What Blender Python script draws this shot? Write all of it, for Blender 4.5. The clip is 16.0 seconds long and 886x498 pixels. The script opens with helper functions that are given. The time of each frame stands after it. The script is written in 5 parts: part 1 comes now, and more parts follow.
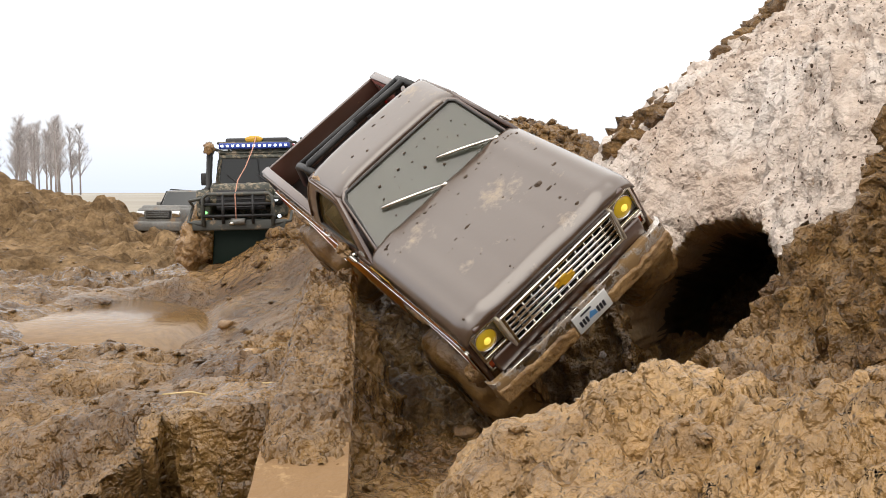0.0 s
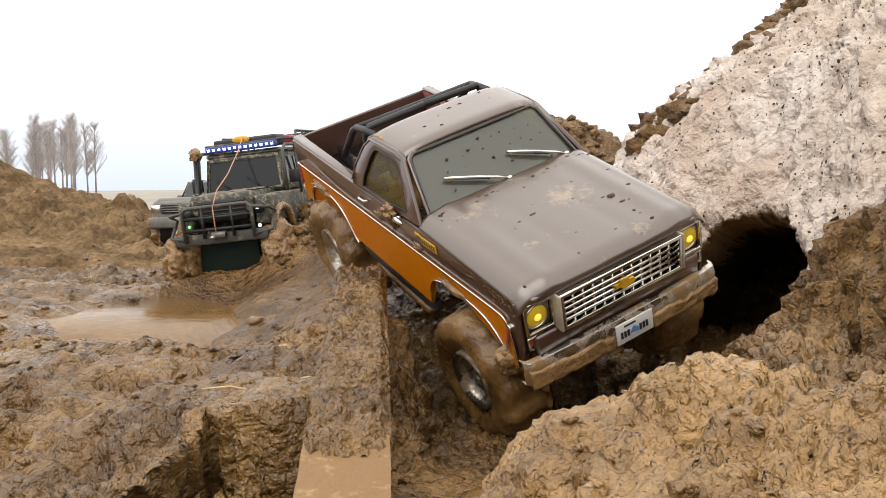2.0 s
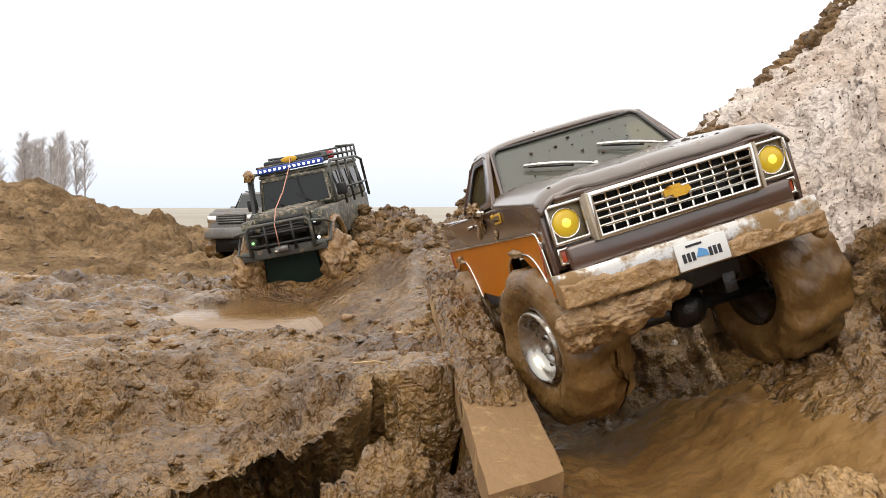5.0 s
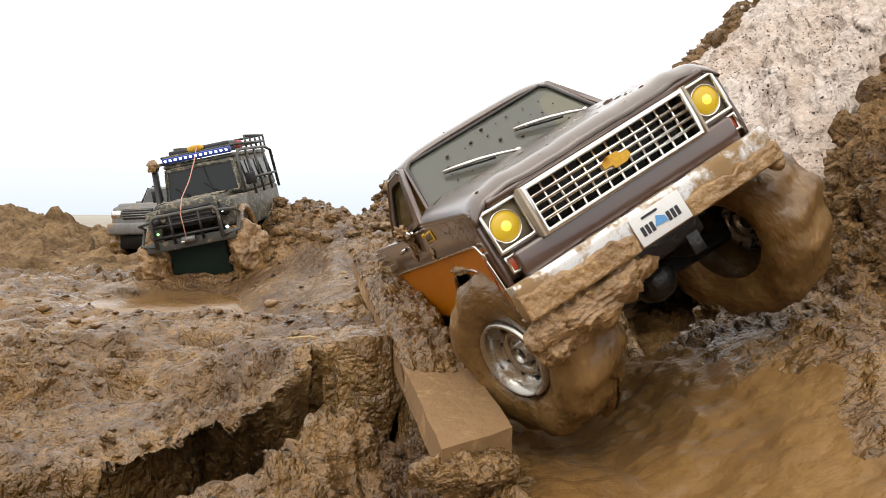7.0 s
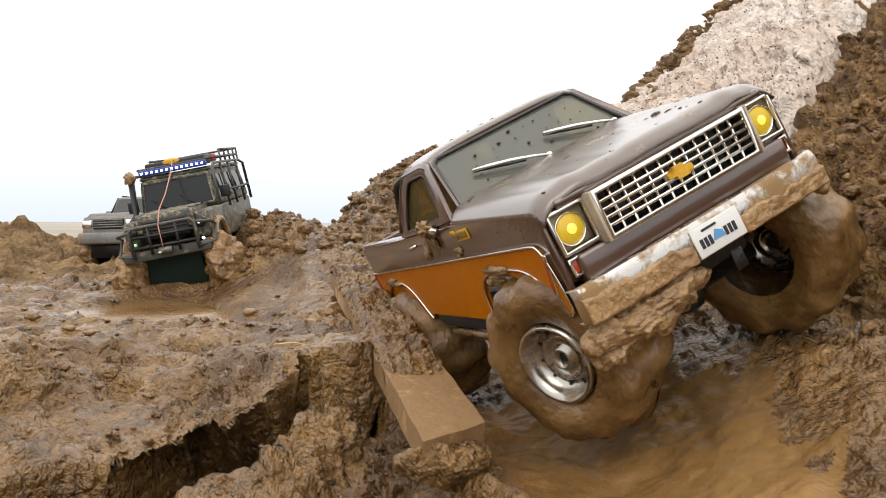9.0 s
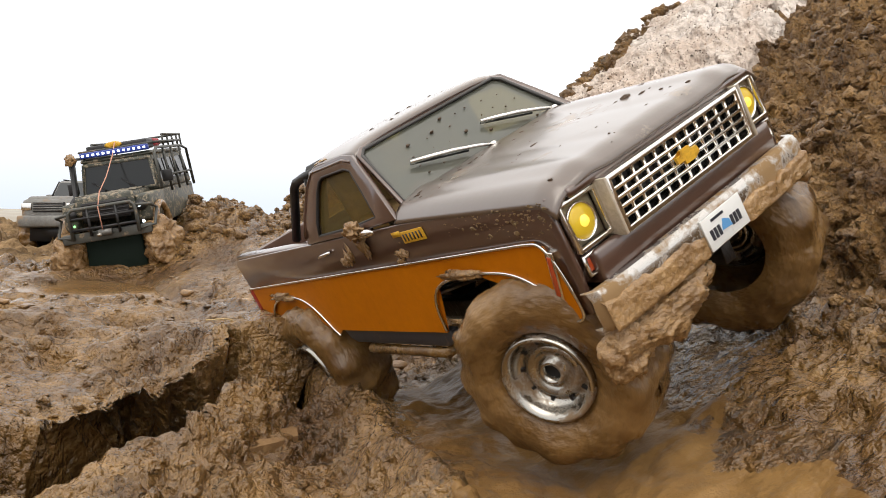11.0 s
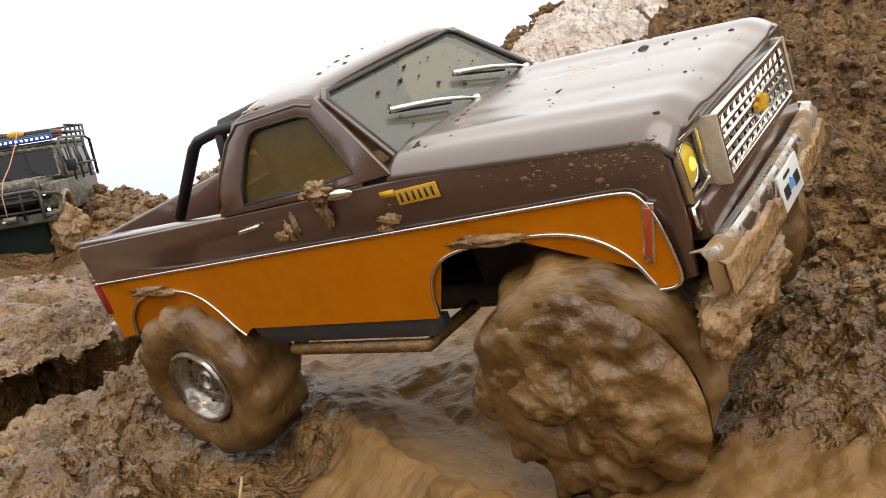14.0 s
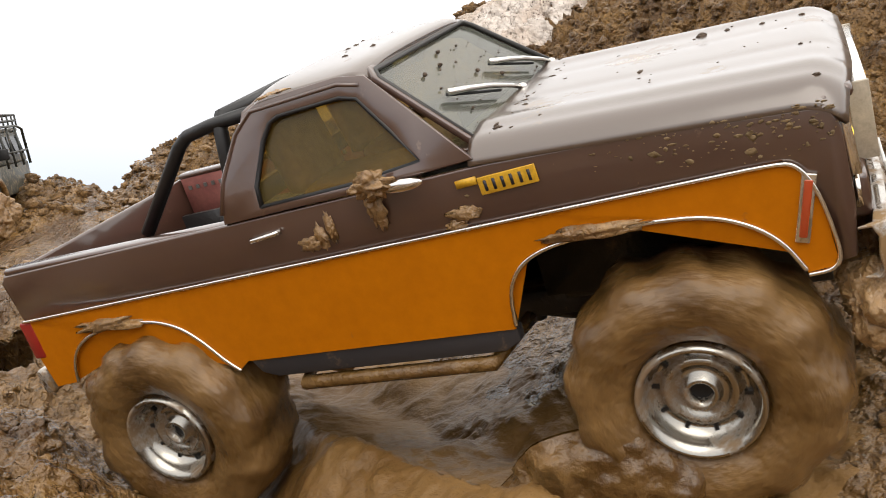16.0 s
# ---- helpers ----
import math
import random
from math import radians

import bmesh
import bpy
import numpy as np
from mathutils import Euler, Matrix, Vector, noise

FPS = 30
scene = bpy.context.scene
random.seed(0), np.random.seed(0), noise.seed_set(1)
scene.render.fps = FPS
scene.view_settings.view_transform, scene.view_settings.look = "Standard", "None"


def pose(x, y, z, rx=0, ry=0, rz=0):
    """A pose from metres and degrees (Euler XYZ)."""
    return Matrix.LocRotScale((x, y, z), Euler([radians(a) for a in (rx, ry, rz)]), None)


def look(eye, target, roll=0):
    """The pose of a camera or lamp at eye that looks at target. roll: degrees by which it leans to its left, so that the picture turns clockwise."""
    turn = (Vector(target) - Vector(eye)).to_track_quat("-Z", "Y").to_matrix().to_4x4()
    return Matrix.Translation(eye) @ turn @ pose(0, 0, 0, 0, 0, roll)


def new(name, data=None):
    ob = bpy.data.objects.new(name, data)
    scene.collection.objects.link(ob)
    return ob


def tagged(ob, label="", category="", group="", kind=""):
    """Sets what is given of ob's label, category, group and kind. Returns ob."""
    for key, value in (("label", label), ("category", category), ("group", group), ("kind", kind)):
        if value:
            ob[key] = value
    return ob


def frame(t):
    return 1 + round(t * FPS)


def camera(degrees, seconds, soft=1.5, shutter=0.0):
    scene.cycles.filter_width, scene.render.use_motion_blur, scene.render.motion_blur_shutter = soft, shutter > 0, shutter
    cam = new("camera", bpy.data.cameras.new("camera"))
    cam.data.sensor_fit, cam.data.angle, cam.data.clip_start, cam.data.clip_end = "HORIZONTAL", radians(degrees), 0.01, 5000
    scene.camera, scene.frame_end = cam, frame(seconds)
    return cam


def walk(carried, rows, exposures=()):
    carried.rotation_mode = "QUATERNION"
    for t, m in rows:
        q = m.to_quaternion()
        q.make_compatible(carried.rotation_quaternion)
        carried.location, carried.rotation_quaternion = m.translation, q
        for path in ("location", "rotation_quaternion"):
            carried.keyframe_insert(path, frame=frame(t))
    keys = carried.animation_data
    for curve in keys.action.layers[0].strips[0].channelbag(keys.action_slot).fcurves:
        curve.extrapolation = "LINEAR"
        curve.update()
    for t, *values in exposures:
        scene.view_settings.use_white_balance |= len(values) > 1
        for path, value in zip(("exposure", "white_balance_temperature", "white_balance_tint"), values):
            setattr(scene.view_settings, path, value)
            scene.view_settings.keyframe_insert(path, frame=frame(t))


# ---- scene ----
cam = camera(54.0, 16.0, soft=0.8, shutter=0.3)
PATH = [
    (0, 0.0000, 0.0000, 0.3000, 86.24, 0.15, 0.51),
    (0.5, -0.0030, -0.0010, 0.3001, 85.98, 0.18, 0.79),
    (1, -0.0060, -0.0072, 0.2987, 85.84, 0.32, 1.10),
    (1.5, -0.0220, -0.0048, 0.3025, 85.90, 0.44, 1.35),
    (2, -0.0170, -0.0119, 0.3012, 85.98, 0.44, 1.38),
    (2.5, -0.0140, -0.0125, 0.3053, 86.24, 0.52, 1.17),
    (3, -0.0120, -0.0176, 0.3048, 86.50, 0.62, 1.11),
    (3.5, -0.0200, -0.0526, 0.3065, 86.93, 0.65, 1.43),
    (4, -0.0560, -0.1426, 0.3108, 87.05, 0.88, 1.68),
    (4.2, -0.0810, -0.1692, 0.3065, 87.25, 0.57, 1.61),
    (6.3, -0.1520, -0.1920, 0.2808, 87.19, 0.43, -2.63),
    (6.5, -0.1520, -0.1847, 0.2740, 87.46, 0.33, -3.57),
    (7, -0.1680, -0.1892, 0.2594, 87.73, 0.02, -5.63),
    (7.5, -0.1790, -0.2075, 0.2673, 88.12, -0.10, -6.75),
    (8, -0.2010, -0.2304, 0.2787, 88.64, -0.03, -7.10),
    (8.5, -0.2050, -0.2389, 0.2846, 88.85, 0.03, -7.42),
    (9, -0.1910, -0.2638, 0.2671, 88.31, -0.24, -8.16),
    (9.5, -0.1790, -0.2751, 0.2552, 87.93, -0.59, -9.62),
    (9.7, -0.1740, -0.2692, 0.2536, 87.94, -0.65, -10.15),
    (11.8, -0.1730, -0.3417, 0.2531, 88.45, -1.80, -11.58),
    (12, -0.1690, -0.3468, 0.2526, 88.71, -1.58, -11.39),
    (12.5, -0.1790, -0.3882, 0.2308, 88.39, -1.26, -11.21),
    (13, -0.2000, -0.3998, 0.2260, 88.07, -1.19, -12.50),
    (13.5, -0.1920, -0.4218, 0.2272, 87.76, -1.14, -15.00),
    (14, -0.1770, -0.4308, 0.2372, 87.80, -0.97, -17.32),
    (14.5, -0.1900, -0.4622, 0.2355, 87.15, -0.78, -18.46),
    (15, -0.1860, -0.4803, 0.2444, 86.95, -0.66, -20.27),
    (15.5, -0.1750, -0.5210, 0.2396, 86.95, -0.84, -20.10),
    (16, -0.1620, -0.5603, 0.2487, 86.95, -1.22, -20.91),
]
walk(cam, [(row[0], pose(*row[1:])) for row in PATH])
TRUCK = [
    (0, 0.0083, 1.0680, 0.2459, -23.52, 41.57, -164.10),
    (0.5, 0.0117, 1.0651, 0.2474, -24.55, 40.59, -165.52),
    (1, 0.0103, 1.0559, 0.2424, -23.27, 35.62, -164.84),
    (1.5, 0.0206, 1.0513, 0.2404, -23.19, 31.26, -164.04),
    (2, 0.0079, 1.0509, 0.2310, -20.35, 21.01, -154.43),
    (2.5, 0.0038, 1.0319, 0.2363, -16.66, 25.33, -151.29),
    (3, 0.0078, 0.9561, 0.2458, -11.93, 23.04, -159.07),
    (3.5, 0.0027, 0.8706, 0.2378, -11.23, 23.48, -166.96),
    (4, 0.0185, 0.8195, 0.2262, -2.81, 19.53, -170.54),
    (4.2, 0.0298, 0.8112, 0.2252, 1.07, 16.10, -170.62),
    (6.3, 0.0249, 0.7160, 0.2106, 4.99, 23.55, -170.30),
    (6.5, 0.0270, 0.7041, 0.2097, 5.77, 27.18, -170.44),
    (7, 0.0308, 0.6851, 0.2098, 6.07, 30.83, -171.13),
    (7.5, 0.0390, 0.6772, 0.2115, 5.67, 32.22, -170.47),
    (8, 0.0488, 0.6687, 0.2143, 4.88, 31.82, -169.42),
    (8.5, 0.0578, 0.6483, 0.2177, 5.14, 30.00, -167.18),
    (9, 0.0593, 0.6039, 0.2201, 4.44, 27.14, -167.92),
    (9.5, 0.0464, 0.5448, 0.2154, 3.21, 26.97, -167.87),
    (9.7, 0.0436, 0.5352, 0.2130, 3.03, 27.21, -168.21),
    (11.8, 0.0178, 0.3894, 0.1993, 10.12, 28.66, -145.04),
    (12, 0.0104, 0.3637, 0.1964, 10.24, 28.18, -143.79),
    (12.5, 0.0049, 0.3327, 0.1926, 9.46, 27.60, -142.30),
    (13, 0.0159, 0.2989, 0.1973, 7.79, 27.70, -144.88),
    (13.5, 0.0228, 0.2667, 0.2007, 7.93, 27.00, -142.53),
    (14, 0.0323, 0.2295, 0.2040, 8.10, 25.26, -141.77),
    (14.5, 0.0303, 0.1765, 0.2053, 7.89, 24.67, -141.74),
    (15, 0.0362, 0.1152, 0.2059, 8.40, 22.58, -140.95),
    (15.5, 0.0452, 0.0537, 0.1946, 10.36, 21.31, -135.33),
    (16, 0.0754, 0.0082, 0.2000, 11.87, 21.06, -131.69),
]

# ---- light ----
world = bpy.data.worlds.new("overcast")
scene.world = world
world.use_nodes = True
wn, wl = world.node_tree.nodes, world.node_tree.links
wn.clear()
sky = wn.new("ShaderNodeTexSky")
sky.sky_type, sky.sun_disc = "NISHITA", False
sky.sun_elevation, sky.sun_rotation, sky.dust_density = radians(40), radians(205), 4.0
cloud = wn.new("ShaderNodeMix")
cloud.data_type = "RGBA"
cloud.inputs[0].default_value = 0.9
haze = wn.new("ShaderNodeValToRGB")
haze.color_ramp.elements[0].position, haze.color_ramp.elements[0].color = 0.5, (8.6, 9.4, 10.6, 1)
haze.color_ramp.elements[1].position, haze.color_ramp.elements[1].color = 0.56, (11.6, 11.5, 11.6, 1)
zenith = haze.color_ramp.elements.new(0.85)
zenith.color = (17.5, 16.8, 16.0, 1)
geo = wn.new("ShaderNodeTexCoord")
sep = wn.new("ShaderNodeSeparateXYZ")
half = wn.new("ShaderNodeMath")
half.operation, half.inputs[1].default_value, half.inputs[2].default_value = "MULTIPLY_ADD", 0.5, 0.5
bgd, wout = wn.new("ShaderNodeBackground"), wn.new("ShaderNodeOutputWorld")
bgd.inputs[1].default_value = 0.11
wl.new(geo.outputs["Generated"], sep.inputs[0])
wl.new(sep.outputs[2], half.inputs[0])
wl.new(half.outputs[0], haze.inputs[0])
wl.new(sky.outputs[0], cloud.inputs[6])
wl.new(haze.outputs[0], cloud.inputs[7])
wl.new(cloud.outputs[2], bgd.inputs[0])
wl.new(bgd.outputs[0], wout.inputs[0])
sun = new("sun", bpy.data.lights.new("sun", "SUN"))
sun.data.energy, sun.data.angle, sun.data.color = 1.1, radians(50), (1.0, 0.92, 0.82)
sun.matrix_world = look((-2, -4, 5.5), (0, 0, 0))
scene.view_settings.exposure = 0.0


# ---- materials ----
def mat(name, base, second=None, rough=0.5, metal=0.0, scale=8.0, bump=0.0, bump_scale=40.0, wet=0.0, spec=0.5, dirt=None, dirt_at=0.55, dirt_scale=6.0, coat=0.0, coat_ior=1.5, grain=0.45, deep=0.006, coat_rough=0.1, clods=0.0, clod_deep=0.006):
    """A surface with two scales of colour, bump, wet patches and dirt."""
    m = bpy.data.materials.new(name)
    m.use_nodes = True
    n, l = m.node_tree.nodes, m.node_tree.links
    b = n["Principled BSDF"]
    b.inputs["Base Color"].default_value = (*base, 1)
    b.inputs["Roughness"].default_value, b.inputs["Metallic"].default_value = rough, metal
    b.inputs["Specular IOR Level"].default_value = spec
    b.inputs["Coat Weight"].default_value, b.inputs["Coat Roughness"].default_value = coat, coat_rough
    b.inputs["Coat IOR"].default_value = coat_ior
    tc = n.new("ShaderNodeTexCoord")

    def tex(s, detail=5.0, r=0.6):
        t = n.new("ShaderNodeTexNoise")
        t.inputs["Scale"].default_value, t.inputs["Detail"].default_value, t.inputs["Roughness"].default_value = s, detail, r
        l.new(tc.outputs["Object"], t.inputs["Vector"])
        return t

    def ramp(src, a, b2, c0, c1):
        r = n.new("ShaderNodeValToRGB")
        r.color_ramp.elements[0].position, r.color_ramp.elements[0].color = a, (*c0, 1)
        r.color_ramp.elements[1].position, r.color_ramp.elements[1].color = b2, (*c1, 1)
        l.new(src, r.inputs[0])
        return r

    def mix(f, a, b2, how="MIX"):
        x = n.new("ShaderNodeMix")
        x.data_type, x.blend_type = "RGBA", how
        if isinstance(f, float):
            x.inputs[0].default_value = f
        else:
            l.new(f, x.inputs[0])
        l.new(a, x.inputs[6])
        l.new(b2, x.inputs[7])
        return x.outputs[2]

    colour = None
    if second:
        colour = ramp(tex(scale).outputs["Fac"], 0.36, 0.66, base, second).outputs[0]
        # fine tone noise; on mud and soil its darks also paint crevice shade
        fine = ramp(tex(scale * 9, 6.0, 0.7).outputs["Fac"], 0.32, 0.68, (0.5, 0.48, 0.46), (1.3, 1.3, 1.3))
        colour = mix(grain, colour, fine.outputs[0], "MULTIPLY")
    rough_out = None
    if wet:
        w = ramp(tex(scale * 0.7, 4.0).outputs["Fac"], 0.42, 0.6, (rough - wet,) * 3, (rough,) * 3)
        rough_out = w.outputs[0]
    if dirt:
        d = ramp(tex(dirt_scale, 8.0, 0.72).outputs["Fac"], dirt_at, dirt_at + 0.09, (0, 0, 0), (1, 1, 1)).outputs[0]
        soil = n.new("ShaderNodeRGB")
        soil.outputs[0].default_value = (*dirt, 1)
        if colour is None:
            plain = n.new("ShaderNodeRGB")
            plain.outputs[0].default_value = (*base, 1)
            colour = plain.outputs[0]
        colour = mix(d, colour, soil.outputs[0])
        r2 = ramp(d, 0.0, 1.0, (rough,) * 3, (0.75,) * 3)
        rough_out = r2.outputs[0]
        if metal:
            l.new(ramp(d, 0.0, 1.0, (metal,) * 3, (0, 0, 0)).outputs[0], b.inputs["Metallic"])
    if colour is not None:
        l.new(colour, b.inputs["Base Color"])
    if rough_out is not None:
        l.new(rough_out, b.inputs["Roughness"])
    if bump:
        bp = n.new("ShaderNodeBump")
        bp.inputs["Strength"].default_value, bp.inputs["Distance"].default_value = bump, deep
        l.new(tex(bump_scale, 5.0, 0.56).outputs["Fac"], bp.inputs["Height"])
        if clods:
            # crumbs with creases between them, bent by a coarse noise
            bend = n.new("ShaderNodeMix")
            bend.data_type, bend.blend_type = "RGBA", "LINEAR_LIGHT"
            bend.inputs[0].default_value = 0.6 / clods
            l.new(tc.outputs["Object"], bend.inputs[6])
            l.new(tex(clods * 0.8, 3.0).outputs["Color"], bend.inputs[7])
            cell = n.new("ShaderNodeTexVoronoi")
            cell.inputs["Scale"].default_value, cell.inputs["Detail"].default_value = clods, 2.0
            l.new(bend.outputs[2], cell.inputs["Vector"])
            up = n.new("ShaderNodeBump")
            up.invert = True
            up.inputs["Strength"].default_value, up.inputs["Distance"].default_value = 0.8, clod_deep
            l.new(cell.outputs["Distance"], up.inputs["Height"])
            l.new(up.outputs[0], bp.inputs["Normal"])
        if coat:
            l.new(bp.outputs[0], b.inputs["Coat Normal"])
        l.new(bp.outputs[0], b.inputs["Normal"])
    return m


M_mud = mat("wet_mud", (0.1, 0.047, 0.01), (0.285, 0.162, 0.052), rough=0.36, scale=9, bump=0.9, bump_scale=75, wet=0.2, grain=0.75, deep=0.012, coat=0.45, coat_rough=0.1, clods=70, clod_deep=0.007)
M_heap = mat("drying_clay", (0.185, 0.1, 0.031), (0.43, 0.262, 0.103), rough=0.4, scale=11, bump=0.9, bump_scale=75, wet=0.2, grain=0.75, deep=0.012, coat=0.25, coat_rough=0.15, clods=80, clod_deep=0.006)
M_soil = mat("crumbly_soil", (0.12, 0.057, 0.013), (0.33, 0.187, 0.058), rough=0.55, scale=14, bump=0.9, bump_scale=120, wet=0.22, grain=0.8, deep=0.012, coat=0.06, coat_rough=0.16, clods=95, clod_deep=0.008)
M_snow = mat("dirty_snow", (0.6, 0.48, 0.39), (0.78, 0.71, 0.65), rough=0.5, scale=5, bump=1.0, bump_scale=48, dirt=(0.3, 0.205, 0.13), dirt_at=0.59, dirt_scale=55, grain=0.4, deep=0.026)
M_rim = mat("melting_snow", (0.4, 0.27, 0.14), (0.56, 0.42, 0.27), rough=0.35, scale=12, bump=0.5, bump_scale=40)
# inside of the hollow: its deep shade is put into a dark brown colour
M_hollow = mat("shaded_hollow", (0.06, 0.035, 0.016), (0.14, 0.085, 0.04), rough=0.35, scale=9, bump=0.3, bump_scale=30)
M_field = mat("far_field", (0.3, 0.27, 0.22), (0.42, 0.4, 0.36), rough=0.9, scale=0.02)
M_dry = mat("cloddy_earth", (0.125, 0.078, 0.037), (0.3, 0.2, 0.105), rough=0.85, spec=0.15, scale=9, bump=1.0, bump_scale=30, grain=0.9, deep=0.03)
M_plank = mat("plank_wood", (0.34, 0.205, 0.085), (0.47, 0.31, 0.145), rough=0.55, scale=12, bump=0.6, bump_scale=60, dirt=(0.24, 0.14, 0.06), dirt_at=0.36, dirt_scale=20)
M_slurry = mat("mud_slurry", (0.14, 0.072, 0.022), (0.26, 0.15, 0.052), rough=0.48, scale=7, bump=0.7, bump_scale=70, wet=0.2, grain=0.35, deep=0.006, coat=0, coat_rough=0.15, spec=0.25)
M_mudw = mat("muddy_water", (0.2, 0.112, 0.04), (0.27, 0.165, 0.07), rough=0.12, scale=9, bump=0.4, bump_scale=45)
M_brown = mat("brown_paint", (0.075, 0.038, 0.026), rough=0.3, bump=0.03, bump_scale=60, coat=0.9, coat_ior=1.7, dirt=(0.24, 0.165, 0.1), dirt_at=0.63, dirt_scale=17)
M_hood = mat("brown_paint_dusty", (0.085, 0.055, 0.038), rough=0.3, bump=0.03, bump_scale=60, coat=1.0, coat_ior=1.78, coat_rough=0.2, dirt=(0.27, 0.2, 0.13), dirt_at=0.575, dirt_scale=11)
M_orange = mat("orange_paint", (0.54, 0.168, 0.002), (0.5, 0.15, 0.002), rough=0.42, scale=10, coat=0, spec=0.12, dirt=(0.2, 0.115, 0.05), dirt_at=0.64, dirt_scale=24, grain=0.15)
M_rocker = mat("grey_rocker", (0.035, 0.033, 0.036), rough=0.5, bump=0.1, dirt=(0.22, 0.15, 0.09), dirt_at=0.6, dirt_scale=22)
M_chrome = mat("chrome", (0.78, 0.76, 0.72), rough=0.13, metal=1.0, dirt=(0.25, 0.17, 0.1), dirt_at=0.64, dirt_scale=30)
M_bump = mat("muddy_chrome", (0.55, 0.53, 0.5), rough=0.16, metal=1.0, dirt=(0.26, 0.16, 0.068), dirt_at=0.45, dirt_scale=22)
M_steel = mat("rim_steel", (0.42, 0.4, 0.36), rough=0.24, metal=1.0, dirt=(0.22, 0.145, 0.08), dirt_at=0.5, dirt_scale=30)
M_black = mat("black_plastic", (0.012, 0.012, 0.013), rough=0.45, bump=0.1)
M_dark = mat("dark_chassis", (0.015, 0.014, 0.014), rough=0.3, bump=0.5, bump_scale=60, dirt=(0.16, 0.11, 0.065), dirt_at=0.6, dirt_scale=25)
M_tyre = mat("muddy_tyre", (0.1, 0.05, 0.014), (0.25, 0.142, 0.048), rough=0.42, scale=22, bump=0.8, bump_scale=70, wet=0.24, grain=0.4, deep=0.006, coat=0.12, coat_rough=0.2)
M_clod = mat("mud_clod", (0.2, 0.11, 0.042), (0.4, 0.245, 0.105), rough=0.42, scale=25, bump=1.0, bump_scale=90, wet=0.24, grain=0.6, coat=0.3, coat_rough=0.18)
M_splash = mat("dried_splash", (0.16, 0.11, 0.05), (0.26, 0.18, 0.09), rough=0.7, scale=60, bump=0.5, bump_scale=150)
M_speck = mat("dark_clod", (0.06, 0.036, 0.02), (0.1, 0.065, 0.04), rough=0.7, scale=60, bump=0.8, bump_scale=200)
M_tan = mat("tan_seat", (0.4, 0.27, 0.14), (0.5, 0.36, 0.2), rough=0.7, scale=20)
M_red = mat("tail_red", (0.3, 0.02, 0.015), rough=0.25)
M_amber = mat("amber_lens", (0.42, 0.06, 0.015), rough=0.2, coat=0.5)
M_white = mat("plate_white", (0.72, 0.73, 0.72), rough=0.5, dirt=(0.3, 0.2, 0.12), dirt_at=0.66, dirt_scale=60)
M_ink = mat("plate_ink", (0.02, 0.02, 0.03), rough=0.5)
M_blue = mat("plate_blue", (0.1, 0.3, 0.6), rough=0.5)
M_gold = mat("gold_badge", (0.72, 0.42, 0.03), (0.62, 0.34, 0.02), rough=0.4, scale=60)
M_grey = mat("grille_backing", (0.05, 0.048, 0.046), rough=0.5)
M_olive = mat("muddy_green_paint", (0.045, 0.05, 0.04), (0.075, 0.078, 0.062), rough=0.5, scale=14, bump=0.15, dirt=(0.3, 0.25, 0.18), dirt_at=0.5, dirt_scale=95)
M_caked = mat("caked_grey_mud", (0.12, 0.105, 0.075), (0.3, 0.265, 0.205), rough=0.6, scale=45, bump=1.0, bump_scale=90, grain=0.7)
M_silver = mat("muddy_silver_paint", (0.2, 0.2, 0.19), (0.15, 0.145, 0.135), rough=0.42, scale=12, metal=0.3, dirt=(0.26, 0.18, 0.11), dirt_at=0.54, dirt_scale=14)
M_bark = mat("birch_bark", (0.32, 0.27, 0.25), (0.5, 0.45, 0.43), rough=0.9, scale=1.5)
M_twig = mat("bare_twigs", (0.46, 0.42, 0.41), (0.58, 0.54, 0.53), rough=0.9, scale=0.8)
M_straw = mat("dry_straw", (0.5, 0.36, 0.16), (0.62, 0.47, 0.25), rough=0.8, scale=40)
M_leaf = mat("yellow_leaf", (0.4, 0.23, 0.03), (0.24, 0.13, 0.02), rough=0.7, scale=40)
M_rope = mat("pink_rope", (0.55, 0.28, 0.2), rough=0.8)
M_redbox = mat("red_can", (0.4, 0.02, 0.03), rough=0.5)


def glass_mat(name, colour, rough=0.05, alpha=0.6, ior=1.5):
    m = bpy.data.materials.new(name)
    m.use_nodes = True
    n, l = m.node_tree.nodes, m.node_tree.links
    n.clear()
    out, mixn = n.new("ShaderNodeOutputMaterial"), n.new("ShaderNodeMixShader")
    tr, gl = n.new("ShaderNodeBsdfTransparent"), n.new("ShaderNodeBsdfPrincipled")
    tr.inputs[0].default_value = (*colour, 1)
    gl.inputs["Base Color"].default_value = (*[c * 0.28 for c in colour], 1)
    gl.inputs["Roughness"].default_value = rough
    gl.inputs["IOR"].default_value = ior
    mixn.inputs[0].default_value = alpha
    l.new(tr.outputs[0], mixn.inputs[1])
    l.new(gl.outputs[0], mixn.inputs[2])
    l.new(mixn.outputs[0], out.inputs[0])
    return m


M_glass = glass_mat("smoked_screen", (0.5, 0.52, 0.44), 0.1, 0.66, 1.75)
M_side = glass_mat("brown_side_glass", (0.62, 0.46, 0.16), 0.06, 0.4)
M_dglass = glass_mat("dark_glass", (0.06, 0.07, 0.075), 0.1, 0.85)


def glow(name, base, emit, strength):
    m = bpy.data.materials.new(name)
    m.use_nodes = True
    b = m.node_tree.nodes["Principled BSDF"]
    b.inputs["Base Color"].default_value = (*base, 1)
    b.inputs["Roughness"].default_value = 0.12
    b.inputs["Emission Color"].default_value = (*emit, 1)
    b.inputs["Emission Strength"].default_value = strength
    return m


